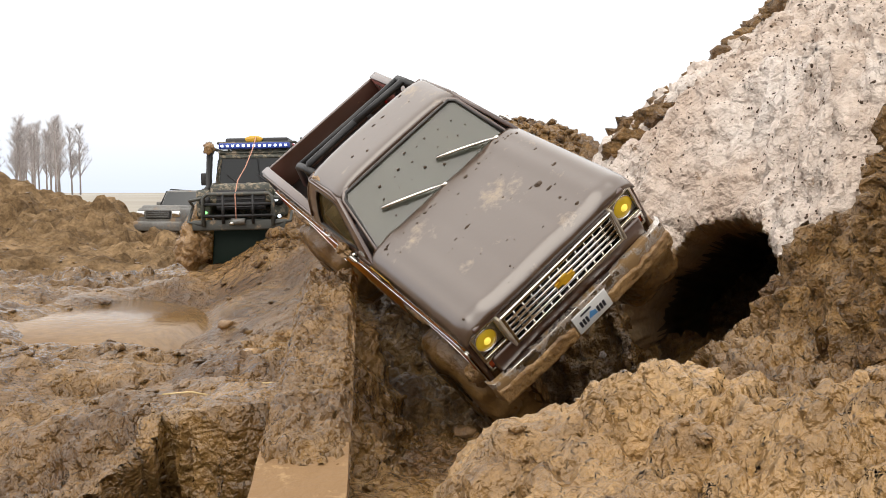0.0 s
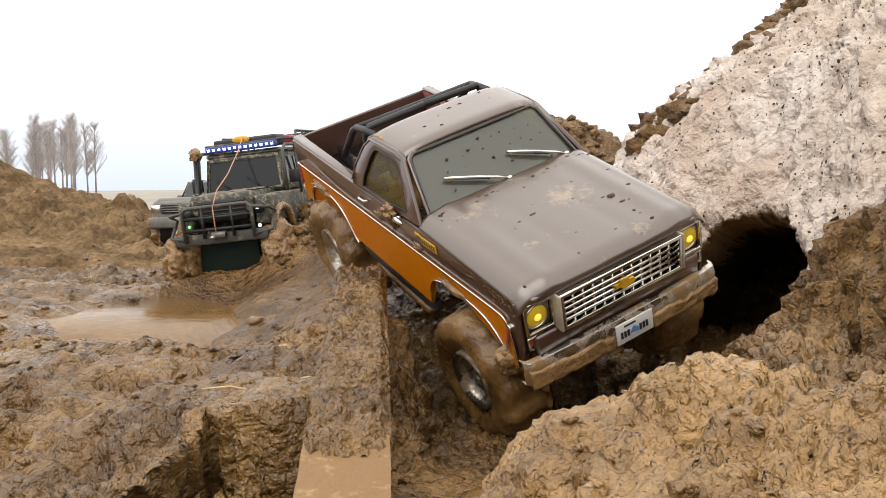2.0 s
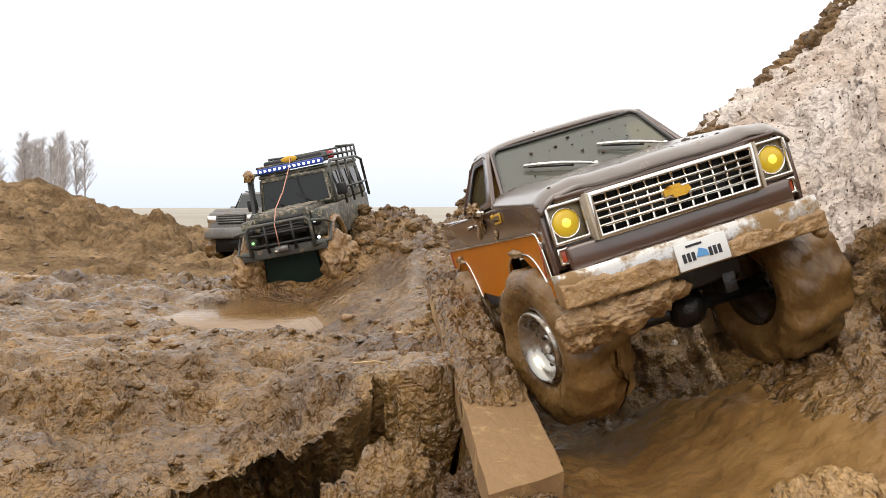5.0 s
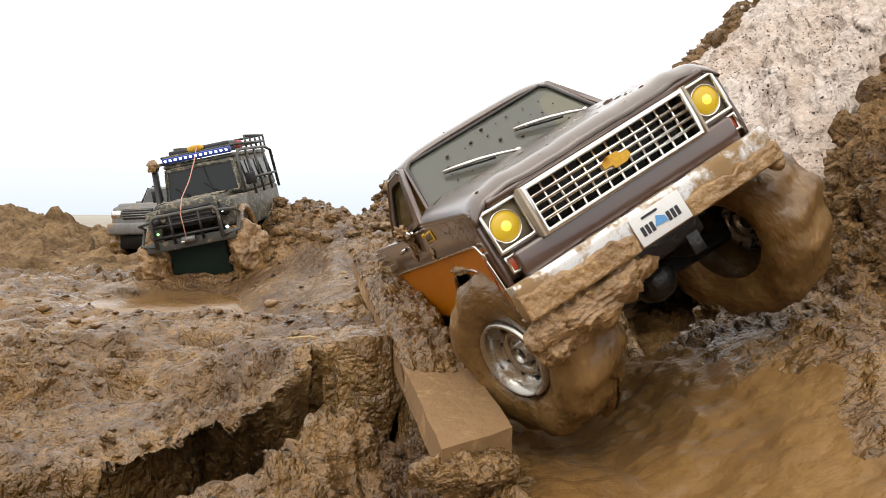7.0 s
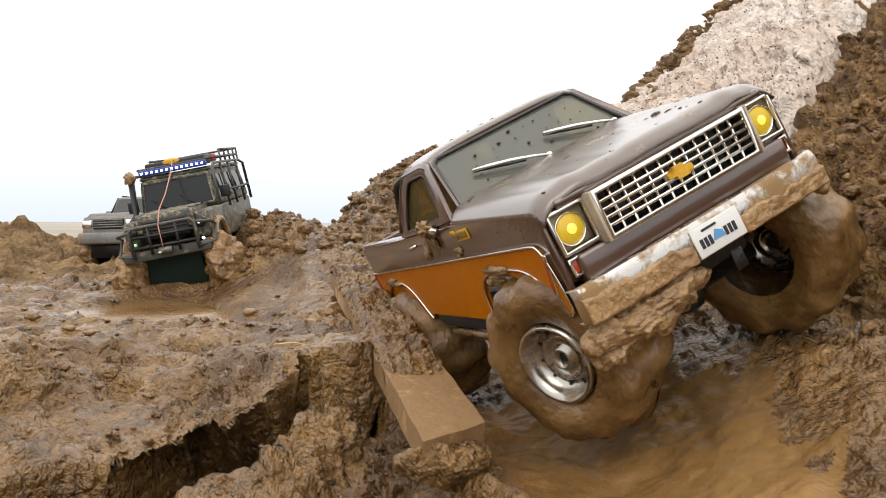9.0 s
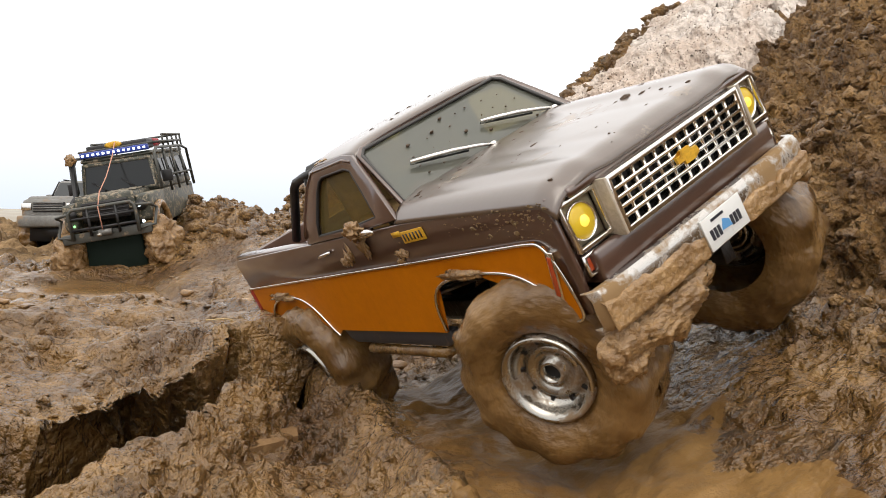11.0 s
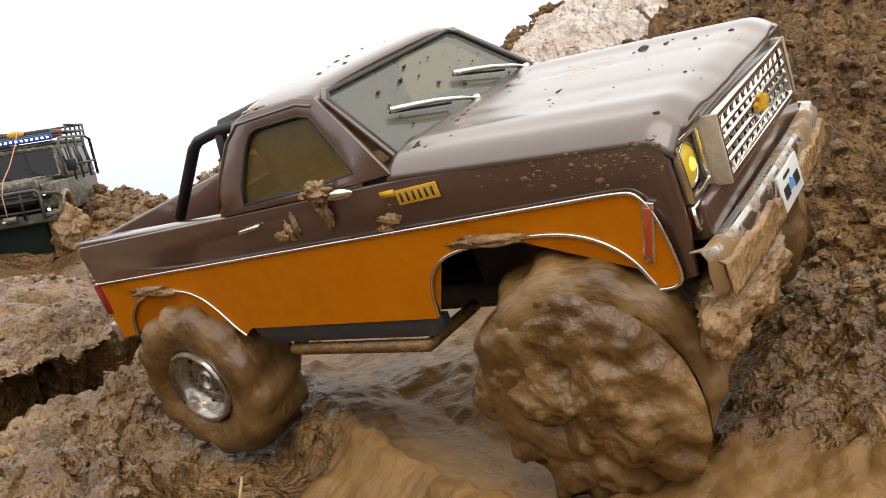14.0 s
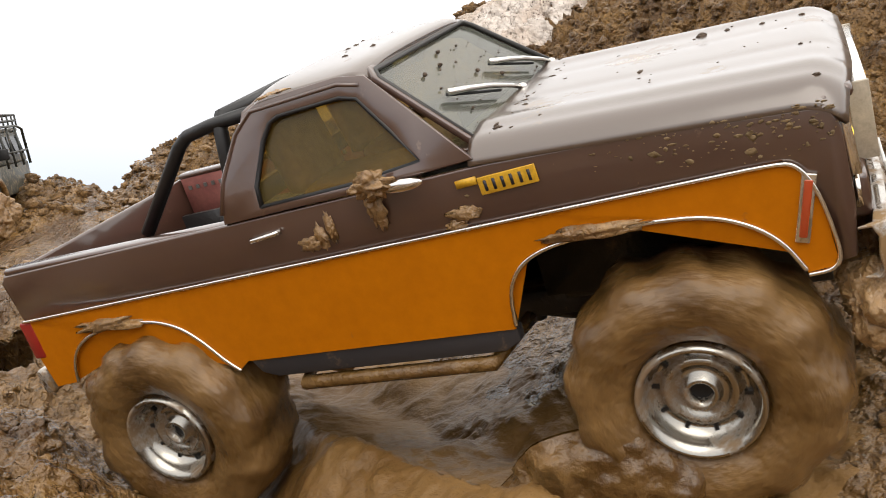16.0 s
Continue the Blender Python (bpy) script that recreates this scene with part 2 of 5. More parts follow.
M_lamp = glow("yellow_headlamp", (0.6, 0.42, 0.03), (1.0, 0.62, 0.02), 0.1)
M_bulb = glow("headlamp_bulb", (0.9, 0.7, 0.1), (1.0, 0.75, 0.1), 0.8)
M_led = glow("led_cell", (0.9, 0.95, 1.0), (0.75, 0.88, 1.0), 2.2)
M_ledblue = mat("blue_led_housing", (0.03, 0.06, 0.3), rough=0.3)
M_green = glow("green_lamp", (0.3, 0.9, 0.3), (0.3, 1.0, 0.3), 1.5)


# ---- helpers for meshes ----
def link(name, bm, material, parent=None, label="", smooth=True, at=None):
    me = bpy.data.meshes.new(name)
    bmesh.ops.recalc_face_normals(bm, faces=bm.faces)
    bm.to_mesh(me)
    bm.free()
    me.materials.append(material)
    if smooth:
        me.shade_smooth()
    ob = new(name, me)
    ob.parent = parent
    if at is not None:
        ob.matrix_basis = at
    if label:
        ob["label"] = label
    return ob


def part(name, bm, material, parent, label="", smooth=True, at=None, bevel=0.0, thick=0.0):
    ob = link(name, bm, material, parent, label, smooth, at)
    if thick:
        so = ob.modifiers.new("thickness", "SOLIDIFY")
        so.thickness, so.offset = thick, 0
    if bevel:
        be = ob.modifiers.new("edge", "BEVEL")
        be.width, be.segments, be.limit_method, be.angle_limit = bevel, 2, "ANGLE", radians(35)
        be.harden_normals = False
    return ob


def box(x0, x1, y0, y1, z0, z1, bm=None, taper=(0, 0)):
    """A box; taper draws in its top in x and y."""
    bm = bm or bmesh.new()
    v = []
    for z, tx, ty in ((z0, 0, 0), (z1, taper[0], taper[1])):
        v += [bm.verts.new(p) for p in ((x0 + tx, y0 + ty, z), (x1 - tx, y0 + ty, z), (x1 - tx, y1 - ty, z), (x0 + tx, y1 - ty, z))]
    for f in ((3, 2, 1, 0), (4, 5, 6, 7), (0, 1, 5, 4), (1, 2, 6, 5), (2, 3, 7, 6), (3, 0, 4, 7)):
        bm.faces.new([v[i] for i in f])
    return bm


def tube(points, r, bm=None, sides=8, r1=None):
    """A round bar along points, from radius r to r1."""
    bm = bm or bmesh.new()
    pts = [Vector(p) for p in points]
    rings = []
    for i, p in enumerate(pts):
        d = (pts[min(i + 1, len(pts) - 1)] - pts[max(i - 1, 0)]).normalized()
        a = d.orthogonal().normalized() if i == 0 else (rings_a - d * rings_a.dot(d)).normalized()
        rings_a = a
        b = d.cross(a)
        rr = r if r1 is None else r + (r1 - r) * i / (len(pts) - 1)
        rings.append([bm.verts.new(p + (a * math.cos(k * math.tau / sides) + b * math.sin(k * math.tau / sides)) * rr) for k in range(sides)])
    for q, s in zip(rings, rings[1:]):
        for k in range(sides):
            bm.faces.new((q[k], q[(k + 1) % sides], s[(k + 1) % sides], s[k]))
    bm.faces.new(rings[0][::-1])
    bm.faces.new(rings[-1])
    return bm


def lathe(profile, sides=40, bm=None, wobble=None):
    """Turns (x, radius) pairs round the x axis; a closed ring if the profile is closed."""
    bm = bm or bmesh.new()
    rows = []
    for x, r in profile:
        rows.append([])
        for k in range(sides):
            a = k * math.tau / sides
            rr, xx = (r, x) if wobble is None else wobble(x, r, a)
            rows[-1].append(bm.verts.new((xx, rr * math.cos(a), rr * math.sin(a))))
    for q, s in zip(rows, rows[1:]):
        for k in range(sides):
            bm.faces.new((q[k], q[(k + 1) % sides], s[(k + 1) % sides], s[k]))
    return bm


def prism(outline, x0, x1, lean=None):
    """A flat outline in (y, z), from x0 to x1; lean(z) shifts x."""
    bm = bmesh.new()
    lean = lean or (lambda z: 0.0)
    a = [bm.verts.new((x0 + lean(z) * (1 if x0 > 0 else -1), y, z)) for y, z in outline]
    b = [bm.verts.new((x1 + lean(z) * (1 if x0 > 0 else -1), y, z)) for y, z in outline]
    n = len(outline)
    bm.faces.new(a)
    bm.faces.new(b[::-1])
    for i in range(n):
        bm.faces.new((a[i], a[(i + 1) % n], b[(i + 1) % n], b[i]))
    bmesh.ops.triangulate(bm, faces=[f for f in bm.faces if len(f.verts) > 4])
    return bm


def ring(outer, inner, bm=None):
    """A frame between two loops of as many points."""
    bm = bm or bmesh.new()
    o, i = [bm.verts.new(p) for p in outer], [bm.verts.new(p) for p in inner]
    n = len(o)
    for k in range(n):
        bm.faces.new((o[k], o[(k + 1) % n], i[(k + 1) % n], i[k]))
    return bm


def grid(fn, nu, nv, bm=None):
    bm = bm or bmesh.new()
    v = [[bm.verts.new(fn(i / nu, j / nv)) for j in range(nv + 1)] for i in range(nu + 1)]
    for i in range(nu):
        for j in range(nv):
            bm.faces.new((v[i][j], v[i + 1][j], v[i + 1][j + 1], v[i][j + 1]))
    return bm


def lump(size, seed=0, detail=3, rough=0.5, freq=2.2, bm=None, at=(0, 0, 0)):
    """An uneven clod."""
    made = bmesh.new()
    bmesh.ops.create_icosphere(made, subdivisions=detail, radius=1.0)
    off = Vector((seed * 7.3, seed * 3.1, seed * 5.7))
    for v in made.verts:
        k = 1 + rough * noise.noise(v.co * freq + off) + rough * 0.3 * noise.noise(v.co * freq * 2.7 + off) + rough * 0.14 * noise.noise(v.co * freq * 6.5 + off)
        v.co = Vector((v.co.x * size[0] * k + at[0], v.co.y * size[1] * k + at[1], v.co.z * size[2] * k + at[2]))
    if bm is None:
        return made
    me = bpy.data.meshes.new("t")
    made.to_mesh(me)
    made.free()
    bm.from_mesh(me)
    bpy.data.meshes.remove(me)
    return bm


def wad(size, seed, at, grain=55.0, rough=0.012, detail=5):
    """One wad of crumbly mud, uneven at two scales."""
    bm = bmesh.new()
    bmesh.ops.create_icosphere(bm, subdivisions=detail, radius=1.0)
    off = Vector((seed * 7.3, seed * 3.1, seed * 5.7))
    for v in bm.verts:
        out = v.co.copy()
        p = Vector((out.x * size[0], out.y * size[1], out.z * size[2]))
        q = p * grain + off
        k = noise.noise(q) + 0.6 * (0.5 - abs(noise.noise(q * 2.3))) + 0.4 * (0.4 - abs(noise.noise(q * 5.1))) + 0.2 * noise.noise(q * 11)
        v.co = p + out * (k * rough) + Vector(at)
    return bm


def smooth01(a, b, x):
    t = np.clip((x - a) / (b - a), 0, 1)
    return t * t * (3 - 2 * t)


TABLE = np.random.RandomState(5).rand(256, 256)


def vnoise(x, y):
    xi, yi = np.floor(x).astype(int), np.floor(y).astype(int)
    fx, fy = x - xi, y - yi
    fx, fy = fx * fx * (3 - 2 * fx), fy * fy * (3 - 2 * fy)
    t = lambda a, b: TABLE[a & 255, b & 255]
    return (t(xi, yi) * (1 - fx) + t(xi + 1, yi) * fx) * (1 - fy) + (t(xi, yi + 1) * (1 - fx) + t(xi + 1, yi + 1) * fx) * fy


def fbm(x, y, size, octaves=4, keep=0.5, billow=False):
    """Noise about 0, whose largest features are size metres."""
    out, amp, f, total = 0, 1.0, 1.0 / size, 0
    for k in range(octaves):
        c, s = math.cos(k * 1.1 + 0.4), math.sin(k * 1.1 + 0.4)
        v = vnoise((x * c - y * s) * f + 17.3 * k, (x * s + y * c) * f + 9.1 * k)
        out, total = out + amp * (1 - 2 * np.abs(2 * v - 1) if billow else 2 * v - 1), total + amp
        amp, f = amp * keep, f * 2.03
    return out / total


CUBE = np.random.RandomState(8).rand(4, 64, 64, 64).astype(np.float32)


def vnoise3(x, y, z):
    """Smooth noise in space, 0 to 1."""
    xi, yi, zi = (np.floor(a).astype(np.int64) for a in (x, y, z))
    fx, fy, fz = x - xi, y - yi, z - zi
    fx, fy, fz = (f * f * (3 - 2 * f) for f in (fx, fy, fz))
    out = 0
    for i in (0, 1):
        for j in (0, 1):
            for k in (0, 1):
                w = (fx if i else 1 - fx) * (fy if j else 1 - fy) * (fz if k else 1 - fz)
                out = out + w * CUBE[0, (xi + i) & 63, (yi + j) & 63, (zi + k) & 63]
    return out


def fbm3(x, y, z, size, octaves=3, keep=0.55):
    out, amp, f, total = 0, 1.0, 1.0 / size, 0
    for k in range(octaves):
        out = out + amp * (2 * vnoise3(x * f + 7.7 * k, y * f + 3.1 * k, z * f + 5.3 * k) - 1)
        total, amp, f = total + amp, amp * keep, f * 2.07
    return out / total


def creased(x, y, z, size, octaves=4, keep=0.6):
    """Lumps that meet in sharp creases, about 0."""
    out, amp, f, total = 0, 1.0, 1.0 / size, 0
    for k in range(octaves):
        out = out + amp * (np.abs(4 * vnoise3(x * f + 9.2 * k, y * f + 4.4 * k, z * f + 1.7 * k) - 2) - 0.8)
        total, amp, f = total + amp, amp * keep, f * 2.13
    return out / total


def clod_field(x, y, z, size, sharp=1.35):
    """Rounded clods with deep gaps between them, about size metres across; 0 in the gaps, up to 1 on the clods."""
    f = 1.0 / size
    w = 0.5 * size
    x, y, z = (a + w * (2 * vnoise3(x * f * 0.9 + o, y * f * 0.9 + 2 * o, z * f * 0.9 + 3 * o) - 1) + 0.5 * w * (2 * vnoise3(x * f * 2.6 + o, y * f * 2.6 + o, z * f * 2.6 + o) - 1)
               for a, o in ((x, 1.3), (y, 11.9), (z, 23.1)))
    px, py, pz = x * f - 0.5, y * f - 0.5, z * f - 0.5
    xi, yi, zi = (np.floor(a).astype(np.int64) for a in (px, py, pz))
    best = np.full(px.shape, 9.0)
    tall = np.zeros(px.shape)
    for i in (0, 1):
        for j in (0, 1):
            for k in (0, 1):
                c = ((xi + i) & 63, (yi + j) & 63, (zi + k) & 63)
                d = (xi + i + 0.7 * (CUBE[1][c] - 0.5) - px) ** 2 + (yi + j + 0.7 * (CUBE[2][c] - 0.5) - py) ** 2 + (zi + k + 0.7 * (CUBE[3][c] - 0.5) - pz) ** 2
                near = d < best
                best, tall = np.where(near, d, best), np.where(near, CUBE[0][c], tall)
    return np.clip(1 - best / 0.62, 0, 1) ** (1 / sharp) * (0.2 + 0.8 * tall)


def pushed_out(X, Y, Z, h):
    """The places of a grid, moved by h along the surface's normal."""
    P = np.stack([X, Y, Z], -1)
    n = np.cross(np.gradient(P, axis=0), np.gradient(P, axis=1))
    n /= np.maximum(np.linalg.norm(n, axis=-1, keepdims=True), 1e-12)
    n *= np.where(n[..., 2:3] < 0, -1, 1)
    Q = P + n * h[..., None]
    return Q[..., 0], Q[..., 1], Q[..., 2]


def sheet(name, X, Y, Z, material, parent=None):
    """A grid of places as one mesh."""
    nx, ny = X.shape
    co = np.stack([X, Y, Z], -1).reshape(-1, 3).astype(np.float32)
    idx = np.arange(nx * ny).reshape(nx, ny)
    quads = np.stack([idx[:-1, :-1], idx[1:, :-1], idx[1:, 1:], idx[:-1, 1:]], -1).reshape(-1, 4)
    me = bpy.data.meshes.new(name)
    me.vertices.add(len(co))
    me.vertices.foreach_set("co", co.ravel())
    me.loops.add(quads.size)
    me.loops.foreach_set("vertex_index", quads.ravel().astype(np.int32))
    me.polygons.add(len(quads))
    me.polygons.foreach_set("loop_start", np.arange(0, quads.size, 4, dtype=np.int32))
    me.update(calc_edges=True)
    me.materials.append(material)
    me.shade_smooth()
    ob = new(name, me)
    ob.parent = parent
    return ob


# ---- ground ----
LANE_Y = [-0.6, -0.17, 0.0, 0.2, 0.45, 0.65, 0.8, 0.94, 1.19, 1.5, 2.0]
LANE_X = [0.22, 0.13, 0.06, 0.035, 0.0, -0.03, 0.0, 0.02, -0.11, -0.15, -0.2]
LANE_Z = [0.085, 0.085, 0.072, 0.062, 0.065, 0.065, 0.045, 0.03, 0.12, 0.22, 0.3]


def bank_height(x, y):
    """The slope of the bank beside the lane."""
    plane = 0.30 + 0.62 * (x - 0.25) + 0.2 * (np.minimum(y, 1.9) - 0.9)
    foot = 0.27 + 0.10 * smooth01(0.6, 0.1, y) - 0.14 * smooth01(1.0, 1.35, y)
    steep = 0.16 + 1.9 * (x - foot)
    b = np.minimum(plane, steep)
    b = np.minimum(b, 0.86 + 0.1 * (b - 0.86))
    beyond = y - (x + 1.05 + 0.1 * smooth01(0.55, 0.25, x))
    return b - 0.055 * smooth01(-0.4, 0.0, beyond) - np.maximum(beyond, 0) * 1.3


def ledge(x):
    """Where the muddy field breaks off, slantwise, above the hollow."""
    return 0.66 - 0.85 * np.maximum(-0.2 - x, 0)


RUT_Y = [-0.25, -0.1, 0.0, 0.19, 0.25, 0.4, 0.5, 0.6]
RUT_X = [-0.02, -0.06, -0.085, -0.112, -0.118, -0.133, -0.12, -0.1]


def ground_height(x, y):
    near = 0.074 - 0.05 * smooth01(0.12, 0.42, y) + 0.012 * fbm(x, y, 0.3, 2)
    edge_y = ledge(x) + 0.03 * fbm(x, y * 0 + 3.0, 0.13, 3)
    s = y - edge_y
    lip = np.interp(x, [-1.2, -0.6, -0.35, -0.25, -0.17, -0.05], [0.05, 0.05, 0.06, 0.09, 0.14, 0.16])
    field = lip + (0.128 - lip) * smooth01(0.0, 0.32, s)
    field = field + 0.018 * fbm(x, y, 0.2, 3, billow=True)
    ramp = smooth01(-0.36, -0.1, s) * smooth01(-0.12, -0.17, x) * smooth01(-0.9, -0.6, x)
    near = near * (1 - ramp) + (lip - 0.034) * ramp
    slot = -0.2 + 0 * x
    depth = smooth01(-0.11, -0.085, s) * smooth01(-0.085, -0.135, x) * smooth01(-0.62, -0.48, x) * smooth01(-0.65, -0.3, fbm(x, y * 0.4, 0.14, 2))
    z = near * (1 - depth) + slot * depth
    up = smooth01(-0.02, 0.0, s)
    z = z * (1 - up) + field * up
    puddle = np.hypot((x + 0.38) / 0.18, (y - 1.26) / 0.28)
    z = z - 0.05 * smooth01(1.35, 0.7, puddle)
    # the rut of the rear wheel
    rut = smooth01(0.11, 0.02, np.abs(x - np.interp(y, RUT_Y, RUT_X))) * smooth01(-0.25, 0.0, y) * smooth01(0.62, 0.45, y)
    z = z * (1 - rut) + (0.022 + 0.01 * fbm(x, y, 0.08, 2)) * rut
    # the bank that carries the plank
    xb, zb = -0.08 - 0.1 * (y - 0.405), 0.103 + 0.146 * (y - 0.405) - 0.032
    carry = np.exp(-(((x - xb) / 0.06) ** 2)) * smooth01(0.47, 0.62, y) * smooth01(1.15, 0.95, y)
    z = np.maximum(z, z * (1 - carry) + zb * carry)
    # the ridge behind, up to the brown heap
    line = -0.18 - 0.12 * (y - 0.9)
    ridge = np.interp(y, [0.98, 1.15, 1.5, 1.9, 2.4, 3.5], [0.0, 0.05, 0.07, 0.14, 0.12, 0.0]) * np.exp(-(np.maximum(np.abs(x - line) - 0.05, 0) / 0.1) ** 2)
    z = z + ridge
    right = smooth01(-0.24, -0.02, x) * smooth01(1.2, 1.9, y)
    z = z * (1 - right) + np.maximum(z, 0.28) * right
    heap = 0.2 * np.exp(-((x - 0.2) / 0.27) ** 2 - ((y - 2.3) / 0.4) ** 2)
    z = z + heap
    # the lane under the truck, tilted down to its near side
    lx, lz = np.interp(y, LANE_Y, LANE_X), np.interp(y, LANE_Y, LANE_Z)
    tilt = lz + 0.58 * np.clip(x - lx - 0.03, 0, 0.2) + 1.1 * np.clip(lx - 0.055 - x, 0, 0.012 + 0.09 * smooth01(0.35, 0.55, y))
    lane = smooth01(-0.115, -0.06, x - lx) * smooth01(1.55, 1.15, y)
    z = z * (1 - lane) + tilt * lane
    bank = bank_height(x, y) - 0.5 * smooth01(0.0, 0.08, y - 0.28 - 1.15 * x)
    over = smooth01(0.1, 0.2, x + 0.12 * smooth01(1.0, 1.5, y))
    z = np.where(over > 0, np.maximum(z, np.minimum(bank, z + 2) * over + (1 - over) * -1), z)
    z = z - 0.16 * smooth01(0.2, 0.25, x) * smooth01(0.74, 0.84, y) * smooth01(1.7, 1.4, y) * smooth01(0.0, 0.08, y - 0.28 - 1.15 * x)
    z = z - 0.15 * smooth01(0.07, 0.13, x) * smooth01(0.62, 0.7, y) * smooth01(1.2, 1.05, y) * smooth01(0.23, 0.18, x)
    # the outcrop of soil before the snow
    crop = np.interp(x, [0.19, 0.25, 0.27, 0.31, 0.35, 0.42, 0.5], [0.0, 0.13, 0.19, 0.25, 0.285, 0.32, 0.36]) + 0.045 * fbm(x, y, 0.09, 4, 0.6, True)
    shown = smooth01(0.46, 0.66, y) * smooth01(0.82, 0.74, y) * smooth01(0.22, 0.28, x)
    z = np.maximum(z, z * (1 - shown) + crop * shown)
    # heaps behind the field
    z = z + 0.18 * np.exp(-((x + 1.85) / 0.5) ** 2 - ((y - 3.4) / 0.7) ** 2) + 0.17 * np.exp(-((x + 2.6) / 0.7) ** 2 - ((y - 3.0) / 0.9) ** 2)
    z = z + 0.12 * np.exp(-((x + 1.6) / 0.36) ** 2 - ((y - 2.4) / 0.5) ** 2)
    far = smooth01(5.0, 12.0, np.hypot(x, y))
    return z * (1 - far) + 0.0 * far


def slurry(x, y):
    """1 where the wheels have churned the lane into smooth slurry."""
    lx = np.interp(y, LANE_Y, LANE_X)
    near = smooth01(0.35, 0.1, y)
    pool = np.exp(-((x - lx - 0.05 + 0.08 * near) / (0.13 + 0.05 * near)) ** 2) * smooth01(0.78, 0.62, y) * smooth01(-0.5, -0.1, y)
    return np.clip(pool, 0, 1)


def mud_relief(x, y, z):
    """Clods, smears and crevices of the churned mud, in metres out of the surface."""
    near = smooth01(9.0, 4.0, np.hypot(x, y))
    puddle = smooth01(0.95, 1.7, np.hypot((x + 0.38) / 0.18, (y - 1.26) / 0.28))
    soil = smooth01(0.0, 0.1, x - 0.22) * smooth01(0.05, -0.05, y - (0.32 + 1.15 * x)) * smooth01(2.4, 2.0, y)
    ridge = smooth01(-0.3, -0.15, x) * smooth01(0.95, 1.15, y) * (1 - soil)
    heaps = smooth01(2.1, 2.6, y) * smooth01(-0.4, -0.9, x)
    smear = smooth01(0.36, 0.6, vnoise3(x / 0.13 + 4, y / 0.13, z / 0.13)) * (1 - 0.75 * smooth01(1.35, 0.9, np.hypot((x + 0.5) / 0.3, (y - 1.15) / 0.4)))
    crumbly = np.clip(np.maximum(np.maximum(soil, ridge), np.maximum(heaps, 0.25 + 0.75 * smear)), 0, 1)
    calm = (1 - 0.9 * slurry(x, y)) * (0.15 + 0.85 * puddle) * near
    h = 0.024 * fbm3(x, y, z, 0.12, 4, 0.55) + 0.016 * creased(x, y, z, 0.07) * (0.4 + 0.6 * smear)
    h = h + crumbly * (0.024 * (clod_field(x, y, z, 0.044) - 0.3) + 0.015 * (clod_field(x + 3, y, z, 0.019) - 0.3) + 0.007 * (clod_field(x, y + 5, z, 0.009) - 0.3))
    h = h + soil * (0.026 * (clod_field(x + 7, y, z, 0.032) - 0.3) + 0.018 * (clod_field(x + 9, y, z, 0.015) - 0.3) + 0.018 * creased(x, y, z, 0.045))
    h = h - 0.014 * smooth01(0.1, 0.5, fbm3(x + 31, y, z, 0.06, 3)) * smooth01(2.0, 1.2, y) * (1 - soil)
    h = h + heaps * (0.07 * (clod_field(x, y, z, 0.2) - 0.3) + 0.06 * (clod_field(x + 1, y, z, 0.09) - 0.3))
    flow = slurry(x, y) * (0.009 * fbm3(x, y, z, 0.06, 4, 0.55) + 0.004 * creased(x, y, z, 0.05, 3))
    return calm * h + flow


def steps(lo, hi, fine, a, b, grow, wide=0.036, after=1.09):
    """Coordinates, fine from lo to hi and ever wider out to a and b."""
    def run(start, end, sign, rate):
        out, d, v = [], fine, start
        while sign * (end - v) > 0:
            d *= rate if d < wide else after
            v += sign * d
            out.append(v)
        return out
    mid = list(np.arange(lo, hi, fine))
    return np.array(run(lo, a, -1, grow[0])[::-1] + mid + run(mid[-1], b, 1, grow[1]))


